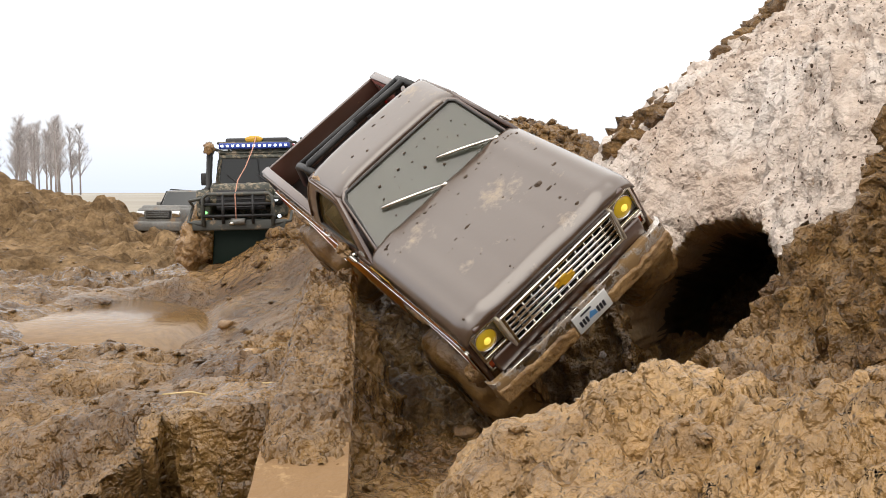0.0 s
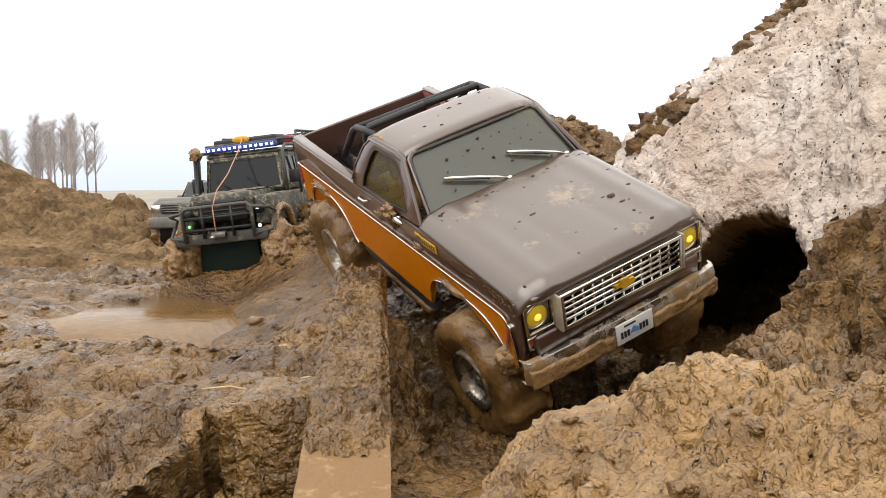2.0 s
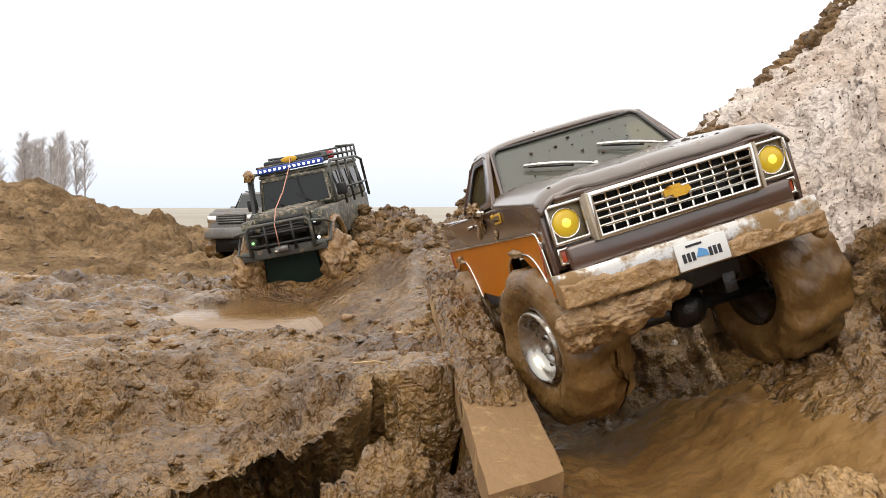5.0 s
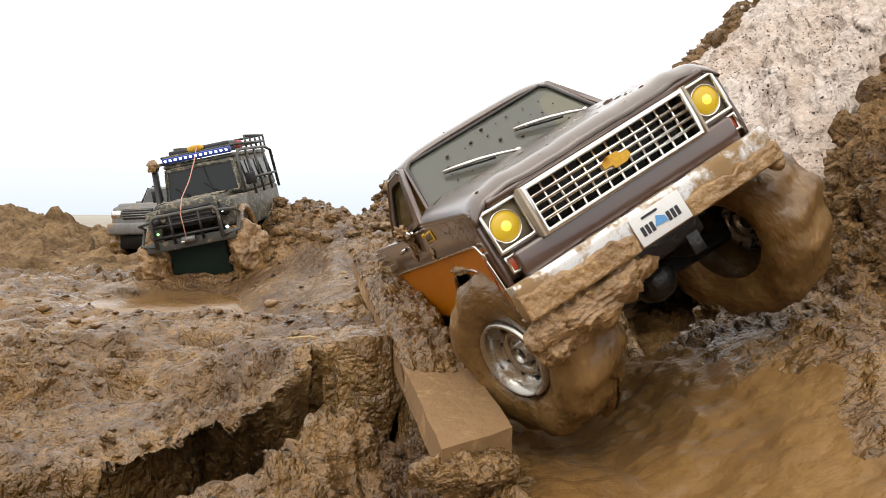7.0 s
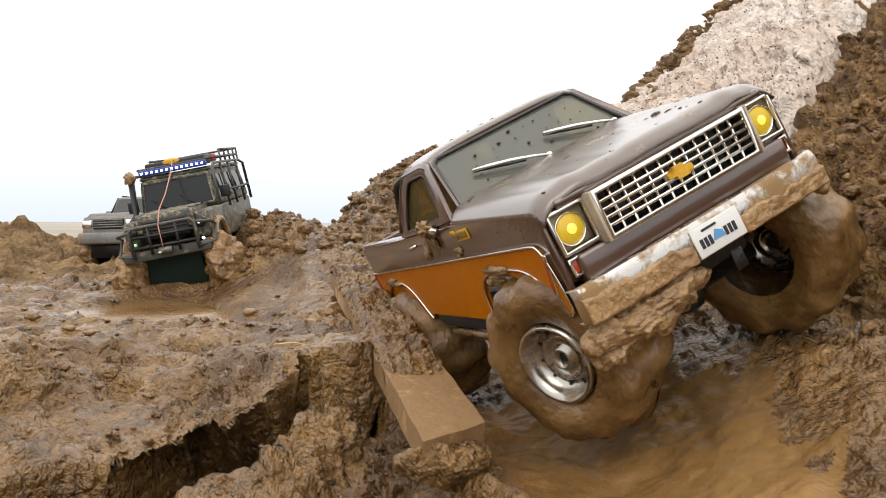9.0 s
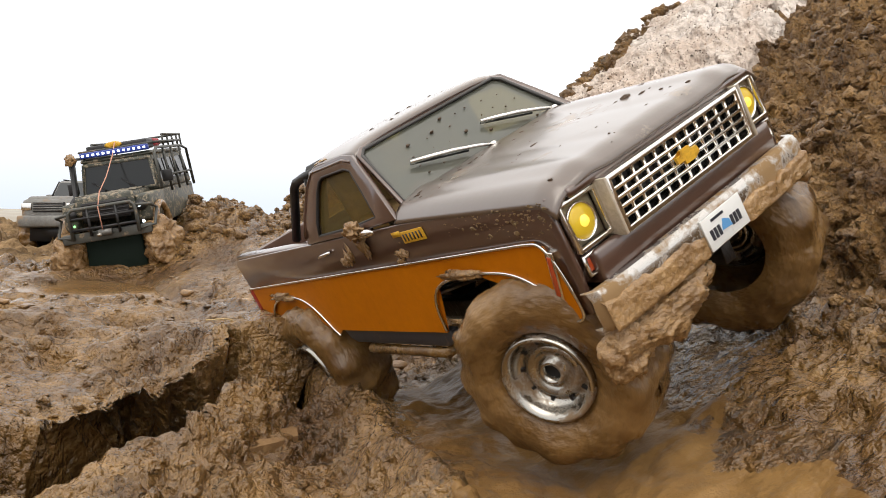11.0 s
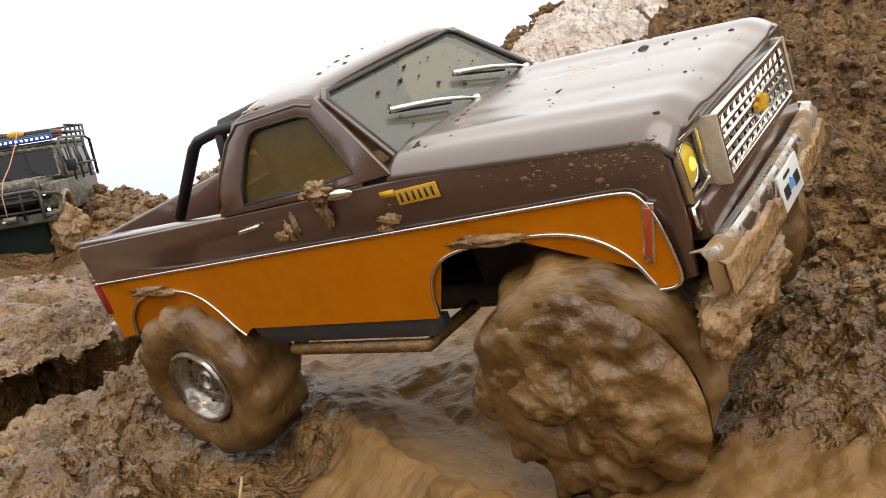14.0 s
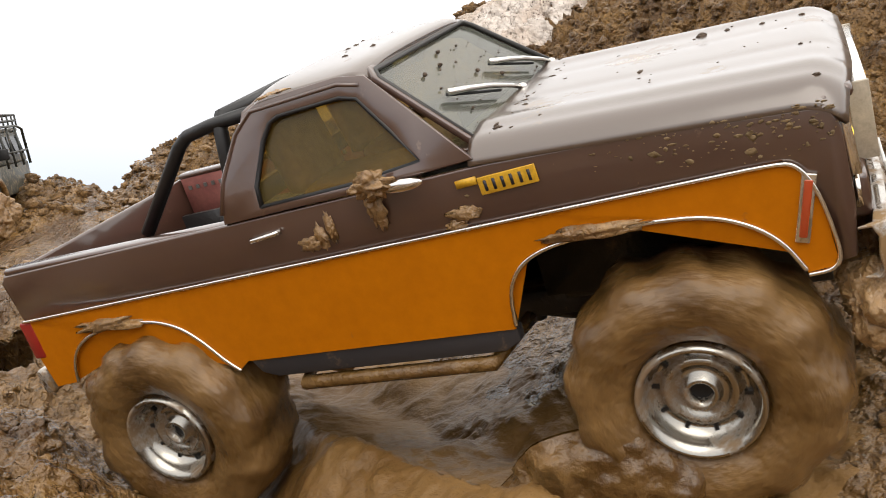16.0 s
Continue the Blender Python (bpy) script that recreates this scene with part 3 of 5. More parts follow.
def build_ground():
    xs, ys = steps(-0.5, 0.62, 0.0028, -900, 900, (1.013, 1.05)), steps(-0.12, 1.15, 0.0028, -60, 2500, (1.06, 1.013))
    X0, Y0 = np.meshgrid(xs, ys, indexing="ij")
    Z = ground_height(X0, Y0)
    edge = ledge(X0)
    lip = smooth01(-0.04, 0.01, Y0 - edge) * smooth01(0.16, 0.02, Y0 - edge) * smooth01(-0.08, -0.16, X0) * smooth01(-0.8, -0.5, X0)
    under = smooth01(-0.075, -0.03, Y0 - edge) * smooth01(-0.004, -0.018, Y0 - edge) * smooth01(-0.085, -0.135, X0) * smooth01(-0.7, -0.5, X0)
    Y = Y0 - 0.035 * lip * (1 + 0.6 * fbm(X0, Y0, 0.08, 2)) + 0.1 * under
    i1, j1 = np.searchsorted(xs, (-9.0, 9.0)), np.searchsorted(ys, (-9.0, 9.0))
    part_of = (slice(*i1), slice(*j1))
    X = X0.copy()
    h = mud_relief(X[part_of], Y[part_of], Z[part_of])
    X[part_of], Y[part_of], Z[part_of] = pushed_out(X[part_of], Y[part_of], Z[part_of], h)
    ob = sheet("ground", X, Y, Z, M_mud)
    me = ob.data
    for m in (M_soil, M_field, M_dry, M_slurry):
        me.materials.append(m)
    cx, cy = (X0[:-1, :-1] + X0[1:, 1:]) / 2, (Y0[:-1, :-1] + Y0[1:, 1:]) / 2
    wob = 0.05 * fbm(cx, cy, 0.15, 3)
    soil = (cx > 0.26 + wob + 0.1 * smooth01(0.5, 0.2, cy)) & (cy < 2.2) | ((cy > 1.7) & (cx > -0.05 + wob) & (cy < 5))
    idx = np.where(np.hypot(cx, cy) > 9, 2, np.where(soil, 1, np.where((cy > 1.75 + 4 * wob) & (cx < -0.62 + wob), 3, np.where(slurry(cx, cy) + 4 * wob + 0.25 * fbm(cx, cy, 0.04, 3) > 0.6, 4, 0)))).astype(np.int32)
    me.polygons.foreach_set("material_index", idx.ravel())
    tagged(ob, "churned wet brown mud with ruts, clods and a soil slope", "ground", kind="structure")

    def spot(x, y):
        """The place on the finished ground near the plan's x, y."""
        i, j = min(np.searchsorted(xs, x), len(xs) - 1), min(np.searchsorted(ys, y), len(ys) - 1)
        return float(X[i, j]), float(Y[i, j]), float(Z[i, j])
    return spot


def build_snow():
    """The bank of old snow with a melted hollow at its foot."""
    base = [(0.31, 0.70), (0.295, 0.76), (0.285, 0.86), (0.275, 0.98), (0.23, 1.06), (0.16, 1.12), (0.08, 1.2), (0.0, 1.32), (-0.08, 1.5)]
    cum = np.r_[0, np.cumsum([math.dist(a, b) for a, b in zip(base, base[1:])])]
    U, V = np.meshgrid(np.linspace(0, cum[-1], 520), np.linspace(0, 1, 400) ** 1.25, indexing="ij")
    bx, by = np.interp(U, cum, [b[0] for b in base]), np.interp(U, cum, [b[1] for b in base])
    run = V * 1.15
    X = bx + run * 0.80
    Y = by + run * 0.60
    plane = bank_height(X, Y) + 0.014 + 0.016 * smooth01(1.4, 1.15, Y)
    rise = 0.08 + 2.4 * run
    Z = np.minimum(plane, rise)
    W = run * 1.35
    rough = 0.02 * fbm(U, W, 0.16, 3, 0.5) + 0.018 * fbm(U + 3, W, 0.06, 4, 0.6, True) + 0.006 * fbm(U, W, 0.014, 2)
    Z = Z + rough
    X = X - rough * 0.7
    soft = smooth01(0.0, 0.06, U) * smooth01(cum[-1], cum[-1] - 0.1, U)
    Z = Z - (1 - soft) * 0.09
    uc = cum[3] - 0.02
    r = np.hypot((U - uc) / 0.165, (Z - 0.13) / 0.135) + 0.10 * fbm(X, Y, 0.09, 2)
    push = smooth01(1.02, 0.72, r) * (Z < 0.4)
    X = X + push * 0.35
    Y = Y + push * 0.65
    Z = Z - push * 0.05
    pits = 0.006 * (clod_field(X, Y, Z, 0.07) - 0.3) + 0.003 * (clod_field(X + 2, Y, Z, 0.02) - 0.3) + 0.006 * fbm3(X, Y, Z, 0.025, 4, 0.6)
    X, Y, Z = pushed_out(X, Y, Z, pits)
    ob = sheet("snow_bank", X, Y, Z, M_snow)
    ob.data.materials.append(M_hollow)
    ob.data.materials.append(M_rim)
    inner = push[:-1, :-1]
    # the pushed-in faces take the dark colour that stands for the hollow's shade
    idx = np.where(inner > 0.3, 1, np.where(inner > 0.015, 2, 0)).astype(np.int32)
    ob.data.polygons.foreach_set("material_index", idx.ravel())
    tagged(ob, "bank of dirty old snow with a dark melted hollow", "snow bank", kind="structure")
    rnd = random.Random(77)
    shape = lump((1, 1, 0.6), 3, 1, 0.9, 1.6)
    v = np.array([p.co[:] for p in shape.verts])
    f = np.array([[p.index for p in q.verts] for q in shape.faces])
    shape.free()
    co, fa = [], []
    clump = fbm(U + 9, W, 0.12, 3)
    while len(co) < 9000:
        i, j = rnd.randrange(16, 504), rnd.randrange(4, 396)
        if push[i, j] > 0.02 or clump[i, j] < rnd.uniform(-0.8, 0.5):
            continue
        s, a = rnd.choice((0.0006, 0.0008, 0.001, 0.0015)) * rnd.uniform(0.7, 1.3), rnd.uniform(0, math.tau)
        w = v * (s * rnd.uniform(0.7, 1.9), s, s)
        c, d = math.cos(a), math.sin(a)
        g, h = rnd.random(), rnd.random()
        p = [(Q[i, j] * (1 - g) + Q[i + 1, j] * g) * (1 - h) + (Q[i, j + 1] * (1 - g) + Q[i + 1, j + 1] * g) * h for Q in (X, Y, Z)]
        fa.append(f + len(v) * len(co))
        co.append(np.stack([w[:, 0] * c - w[:, 1] * d + p[0], w[:, 2] + p[1], w[:, 0] * d + w[:, 1] * c + p[2]], -1))
    me = bpy.data.meshes.new("snow_specks")
    me.from_pydata(np.concatenate(co).tolist(), [], np.concatenate(fa).tolist())
    me.materials.append(M_speck)
    tagged(new("snow_specks", me), "dark specks of earth scattered over the snow", "specks", kind="stuff")


def build_mound():
    """The heap of mud before the truck, which its wheels press down."""
    U, V = np.meshgrid(np.linspace(-1, 1, 250), np.linspace(-1, 1, 230), indexing="ij")
    x, y = U * 0.26 + 0.15, V * 0.24 + 0.30
    crest = 0.205 + 0.10 * np.clip(x - 0.06, -0.3, 0.25) - 0.05 * smooth01(0.02, -0.08, x)
    d = np.maximum(np.hypot(np.maximum(np.abs(U) - 0.45, 0) / 0.55, np.maximum(np.abs(V) - 0.35, 0) / 0.65), 0)
    z = crest - 0.22 * d ** 1.6
    smear = 0.25 + 0.75 * smooth01(0.4, 0.6, vnoise3(x / 0.11, y / 0.11, z / 0.11))
    h = 0.02 * fbm3(x, y, z, 0.11, 4, 0.6) + 0.014 * creased(x, y, z, 0.06) + smear * (0.018 * (clod_field(x, y, z, 0.045) - 0.3) + 0.011 * (clod_field(x + 3, y, z, 0.02) - 0.3) + 0.006 * (clod_field(x, y + 5, z, 0.01) - 0.3))
    x, y, z = pushed_out(x, y, z, (1 - 0.5 * d) * h - 0.01 * smooth01(0.1, 0.5, fbm3(x + 13, y, z, 0.05)))
    ob = sheet("mud_mound", x, y, z, M_heap)
    tagged(ob, "low heap of wet clay mud pressed down by the wheels", "mud heap")
    rnd = random.Random(31)
    bm = bmesh.new()
    for k in range(130):
        i, j = rnd.randrange(42, 208), rnd.randrange(34, 196)
        s = rnd.choice((0.0015, 0.002, 0.003, 0.005))
        lump((s * 1.3, s, s * 0.7), k, 1, 0.6, 1.6, bm, (x[i, j], y[i, j], z[i, j] + s * 0.2))
    tagged(link("clod_cover", bm, M_heap, ob), "small wet clods", kind="stuff")
    return ob


def build_plank():
    a, b = Vector((-0.082, 0.395, 0.1)), Vector((-0.144, 1.05, 0.197))
    L = (b - a).length
    bm = bmesh.new()
    rnd = random.Random(3)
    for i in range(25):
        f = i / 24
        for cx, cz in ((-1, 0), (-0.3, 0), (0.3, 0), (1, 0), (1, -1), (-1, -1)):
            bm.verts.new((cx * 0.0295 + rnd.uniform(-0.0008, 0.0008), f * L + (1 - f) ** 8 * 0.016 * (cx + 1), cz * 0.024 + rnd.uniform(-0.0006, 0.0006)))
    bm.verts.ensure_lookup_table()
    for i in range(24):
        for k in range(6):
            bm.faces.new([bm.verts[j] for j in (i * 6 + k, i * 6 + (k + 1) % 6, i * 6 + 6 + (k + 1) % 6, i * 6 + 6 + k)])
    bm.faces.new([bm.verts[k] for k in range(6)])
    bm.faces.new([bm.verts[24 * 6 + k] for k in range(5, -1, -1)])
    d = (b - a).normalized()
    x = d.cross(Vector((0, 0, 1))).normalized()
    m = Matrix((x, d, x.cross(d))).transposed().to_4x4()
    m.translation = a
    ob = tagged(link("plank", bm, M_plank, smooth=False, at=m), "muddy light wooden plank lying on the mud bank", "plank")
    U, V = np.meshgrid(np.linspace(-1, 1, 50), np.linspace(0, 1, 330), indexing="ij")
    yy = 0.16 + V * (L - 0.16)
    h = 0.003 + 0.006 * fbm(U * 0.03, yy, 0.05, 4, 0.65, True) + 0.011 * clod_field(U * 0.03, yy, 0 * U, 0.022) + 0.006 * clod_field(U * 0.03, yy, 0 * U + 1, 0.01) - 0.012 * np.maximum(np.abs(U) - 0.75, 0) * 4 - 0.012 * smooth01(0.06, 0.0, V + 0.03 * fbm(U, yy, 0.5, 2))
    coat = sheet("mud_layer", U * 0.031, yy, h, M_mud, ob)
    coat["label"] = "layer of mud on the upper face"
    part("end_mud", wad((0.038, 0.018, 0.014), 4, (-0.01, 0.012, -0.024), 55.0, 0.01), M_mud, ob, "wet mud stuck to the cut end")
    return ob


def build_puddles():
    for cx, cy, rx, ry, z, seed in ((-0.38, 1.26, 0.17, 0.27, 0.094, 1), (-0.85, 1.2, 0.45, 0.36, 0.12, 3), (-1.2, 1.9, 0.5, 0.4, 0.124, 5)):
        bm = bmesh.new()
        vs = []
        for k in range(48):
            a = k * math.tau / 48
            r = 1 + 0.14 * noise.noise(Vector((math.cos(a) * 1.5, math.sin(a) * 1.5, seed * 3.0)))
            vs.append(bm.verts.new((cx + rx * r * math.cos(a), cy + ry * r * math.sin(a), z)))
        bm.faces.new(vs)
        rim = [bm.verts.new((cx + (v.co.x - cx) * 1.07, cy + (v.co.y - cy) * 1.07, z - 0.035)) for v in vs]
        for k in range(48):
            bm.faces.new((vs[k], rim[k], rim[(k + 1) % 48], vs[(k + 1) % 48]))
        tagged(link("puddle", bm, M_mudw), "shallow puddle of brown muddy water", "puddle", kind="structure")


def build_clods():
    """Loose clods on the crest of the snow bank and over the field."""
    rnd = random.Random(8)
    bm = bmesh.new()
    for i in range(230):
        f = rnd.choice((0.03, 0.1, 0.3, 0.42, 0.55, 0.75, 0.95)) + rnd.gauss(0, 0.035)
        x = 0.25 + 0.85 * f + rnd.uniform(-0.05, 0.04)
        y = x + 1.03 + 0.1 * float(smooth01(0.55, 0.25, x)) + rnd.gauss(0, 0.05)
        s = rnd.choice((0.003, 0.005, 0.007, 0.01, 0.016)) * rnd.uniform(0.8, 1.3)
        z = float(bank_height(np.array(x), np.array(y))) + 0.03
        lump((s * 1.2, s, s * 0.9), i, 2, 1.0, 1.6, bm, (x, y, z))
    tagged(link("crest_clods", bm, M_soil), "dark clods of earth along the crest of the snow", "clods", kind="stuff")
    bm = bmesh.new()
    for i in range(70):
        x, y = rnd.uniform(-1.1, 0.12), rnd.uniform(0.8, 2.2)
        s = rnd.uniform(0.005, 0.015) * (0.6 + 0.3 * y)
        if abs(x + 0.5) < 0.27 and 1.15 < y < 2.3:
            continue
        x, y, z = ground_spot(x, y)
        lump((s * 1.3, s, s * 0.6), i, 2, 0.6, 1.8, bm, (x, y, z + s * 0.1))
    tagged(link("mud_clods", bm, M_clod), "wet clods of mud strewn over the field", "clods", kind="stuff")


def build_trees():
    rnd = random.Random(4)
    for i in range(34):
        x, y = -73.4 + 0.62 * i + rnd.uniform(-0.5, 0.5), 122 + rnd.uniform(-6, 8)
        h = rnd.uniform(8.2, 10.6)
        tree = tagged(new("birch_tree"), "bare grey birch in a distant row of trees", "tree", group="row of birches")
        tree.matrix_basis = pose(x, y, 0, 0, 0, rnd.uniform(0, 360))
        trunk = bmesh.new()
        lean = rnd.uniform(-0.3, 0.3)
        tube([(0, 0, 0), (lean * 0.3, 0, h * 0.35), (lean * 0.8, 0.1, h * 0.7), (lean, 0, h)], 0.14, trunk, 6, 0.03)
        part("trunk", trunk, M_bark, tree)
        crown = bmesh.new()
        for k in range(50):
            f = rnd.uniform(0.22, 0.97)
            a = rnd.uniform(0, math.tau)
            ln = (1.25 - f) * rnd.uniform(1.6, 4.2) + 0.4
            p = Vector((lean * f, 0, h * f))
            q = p + Vector((math.cos(a) * ln * 0.42, math.sin(a) * ln * 0.42, ln * 0.62))
            tube([p, (p + q) / 2 + Vector((0, 0, 0.08)), q], 0.05, crown, 4, 0.012)
            for j in range(9):
                g = rnd.uniform(0.35, 1.0)
                s = p.lerp(q, g)
                e = s + Vector((rnd.uniform(-0.6, 0.6), rnd.uniform(-0.6, 0.6), rnd.uniform(0.1, 0.75)))
                tube([s, e], 0.02, crown, 3, 0.01)
        part("crown", crown, M_twig, tree)


def build_crumbs():
    """Crumbs of earth over the soil slope, and small clods on the mud near the lane."""
    rnd = random.Random(12)

    def strew(name, label, material, count, place, sizes, flat):
        shapes = []
        for k in range(10):
            q = lump((1, 1, flat), k + 50, 1 if k < 6 else 2, 0.7, 1.6)
            shapes.append((np.array([v.co[:] for v in q.verts]), np.array([[v.index for v in f.verts] for f in q.faces])))
            q.free()
        pts = [p for p in (place() for _ in range(count)) if slurry(p[0], p[1]) < rnd.uniform(0.05, 0.5)]
        pts = [ground_spot(*p) for p in pts]
        co, fa, n = [], [], 0
        for x, y, z in pts:
            v, f = shapes[rnd.randrange(10)]
            s, a = rnd.choice(sizes) * rnd.uniform(0.7, 1.3), rnd.uniform(0, math.tau)
            c, d = math.cos(a) * s, math.sin(a) * s
            co.append(np.stack([v[:, 0] * c - v[:, 1] * d + x, v[:, 0] * d + v[:, 1] * c + y, v[:, 2] * s + z + s * 0.15], -1))
            fa.append(f + n)
            n += len(v)
        me = bpy.data.meshes.new(name)
        me.from_pydata(np.concatenate(co).tolist(), [], np.concatenate(fa).tolist())
        me.materials.append(material)
        me.shade_smooth()
        tagged(new(name, me), label, "clods", kind="stuff")

    def on_slope():
        while True:
            x, y = rnd.uniform(0.24, 1.15), rnd.uniform(-0.25, 1.5)
            if y < 0.3 + 1.15 * x:
                return x, y

    def on_heap():
        return rnd.uniform(-0.35, 0.3), rnd.uniform(1.5, 2.6)

    strew("soil_crumbs", "dark crumbs of loose earth on the slope", M_soil, 7000, on_slope, (0.002, 0.003, 0.004, 0.006, 0.008), 0.85)
    strew("heap_crumbs", "crumbs of brown earth on the ridge", M_soil, 1500, on_heap, (0.004, 0.006, 0.009, 0.014), 0.7)
    strew("mud_crumbs", "small wet clods on the churned mud", M_mud, 1500, lambda: (rnd.uniform(-0.55, 0.25), rnd.uniform(-0.2, 1.1)), (0.0015, 0.002, 0.003, 0.004, 0.006), 0.6)
    strew("field_crumbs", "wet clods on the muddy field", M_mud, 1000, lambda: (rnd.uniform(-1.6, -0.1), rnd.uniform(0.75, 3.2)), (0.002, 0.003, 0.005, 0.008), 0.4)


ground_spot = build_ground()
build_crumbs()
build_snow()
mud_heap = build_mound()
plank = build_plank()
build_puddles()
build_clods()
build_trees()


# ---- wheels ----
def tyre_mesh(r=0.076, w=0.064, seed=0, lug=26, rim=0.034):
    """A swollen tyre caked in mud, its outer side at +x."""
    h = w / 2
    prof = [(-h * 0.8, rim), (-h, rim + 0.012), (-h * 1.02, r * 0.72), (-h * 0.92, r * 0.9), (-h * 0.7, r * 0.985), (-h * 0.3, r), (0, r * 1.005), (h * 0.3, r), (h * 0.7, r * 0.985),
            (h * 0.92, r * 0.9), (h * 1.04, r * 0.74), (h * 1.0, rim + 0.014), (h * 0.86, rim + 0.003), (h * 0.72, rim)]

    def wob(x, rr, a):
        e = Vector((x * 26, math.cos(a) * rr * 26 + seed * 3, math.sin(a) * rr * 26))
        k = 0.0
        if rr > r * 0.85:
            k = 0.0022 * math.copysign(abs(math.sin(a * lug / 2 + x * 40)) ** 0.5, math.sin(a * lug / 2 + x * 40))
        g = 0.0045 * noise.fractal(e, 1.0, 2.0, 3) if rr > rim + 0.006 else 0
        return rr + k + g, x + g * 0.8 * (1 if x > 0 else -1)

    return lathe(prof, 96, None, wob)


def build_wheel(parent, at, side, r=0.0722, w=0.064, seed=0, rim_r=0.034, mud=True):
    """wheel > tyre, rim, hub; side +1 has its face to +x."""
    hub_e = new("wheel")
    hub_e.parent = parent
    hub_e.matrix_basis = at
    turn = pose(0, 0, 0, 0, 0, 0 if side > 0 else 180)
    part("tyre", tyre_mesh(r, w, seed, rim=rim_r), M_tyre, hub_e, "swollen tyre caked in wet mud", at=turn)
    h = w / 2
    rim = lathe([(h * 0.72, rim_r), (h * 0.93, rim_r - 0.0005), (h * 0.95, rim_r - 0.003), (h * 0.66, rim_r - 0.0045), (h * 0.42, rim_r * 0.74), (h * 0.4, rim_r * 0.66), (h * 0.52, rim_r * 0.6),
                 (h * 0.56, rim_r * 0.5), (h * 0.44, rim_r * 0.44), (h * 0.42, rim_r * 0.3), (h * 0.62, rim_r * 0.27), (h * 0.62, rim_r * 0.2), (h * 0.4, rim_r * 0.17)], 48)
    part("rim", rim, M_steel, hub_e, "bright steel rim with slots", at=turn)
    cap = bmesh.new()
    lathe([(h * 0.41, rim_r * 0.18), (h * 0.41, 0.0001)], 16, cap)
    part("hub_bore", cap, M_black, hub_e, at=turn)
    for k in range(10):
        a = k * math.tau / 10
        s = bmesh.new()
        box(-0.0012, 0.0012, -0.0022, 0.0022, -0.0012, 0.0012, s)
        part("slot", s, M_black, hub_e, smooth=False, at=turn @ pose(h * 0.43, math.cos(a) * rim_r * 0.7, math.sin(a) * rim_r * 0.7, math.degrees(a)))
    return hub_e


def rounded(points, passes=2):
    """Cuts the corners of an open line."""
    for _ in range(passes):
        out = [points[0]]
        for (a, b), (c, d) in zip(points, points[1:]):
            out += [(a * 0.75 + c * 0.25, b * 0.75 + d * 0.25), (a * 0.25 + c * 0.75, b * 0.25 + d * 0.75)]
        points = out + [points[-1]]
    return points


# ---- the pickup: x to its right, y ahead, z up ----
def stripe_z(y):
    return 0.0585 + (y + 0.3) * 0.031


def belt_x(z):
    """How far the greenhouse leans in."""
    return -max(z - 0.102, 0) * 0.36


ARCH_F = rounded([(0.072, 0.008), (0.0735, 0.026), (0.079, 0.038), (0.089, 0.047), (0.105, 0.0525), (0.13, 0.0555), (0.16, 0.0565), (0.186, 0.0545), (0.205, 0.0465), (0.218, 0.035), (0.226, 0.019)])
ARCH_R = rounded([(-0.273, 0.006), (-0.268, 0.022), (-0.257, 0.034), (-0.239, 0.042), (-0.211, 0.0455), (-0.181, 0.0445), (-0.161, 0.037), (-0.147, 0.024), (-0.135, 0.008), (-0.126, 0.0)])


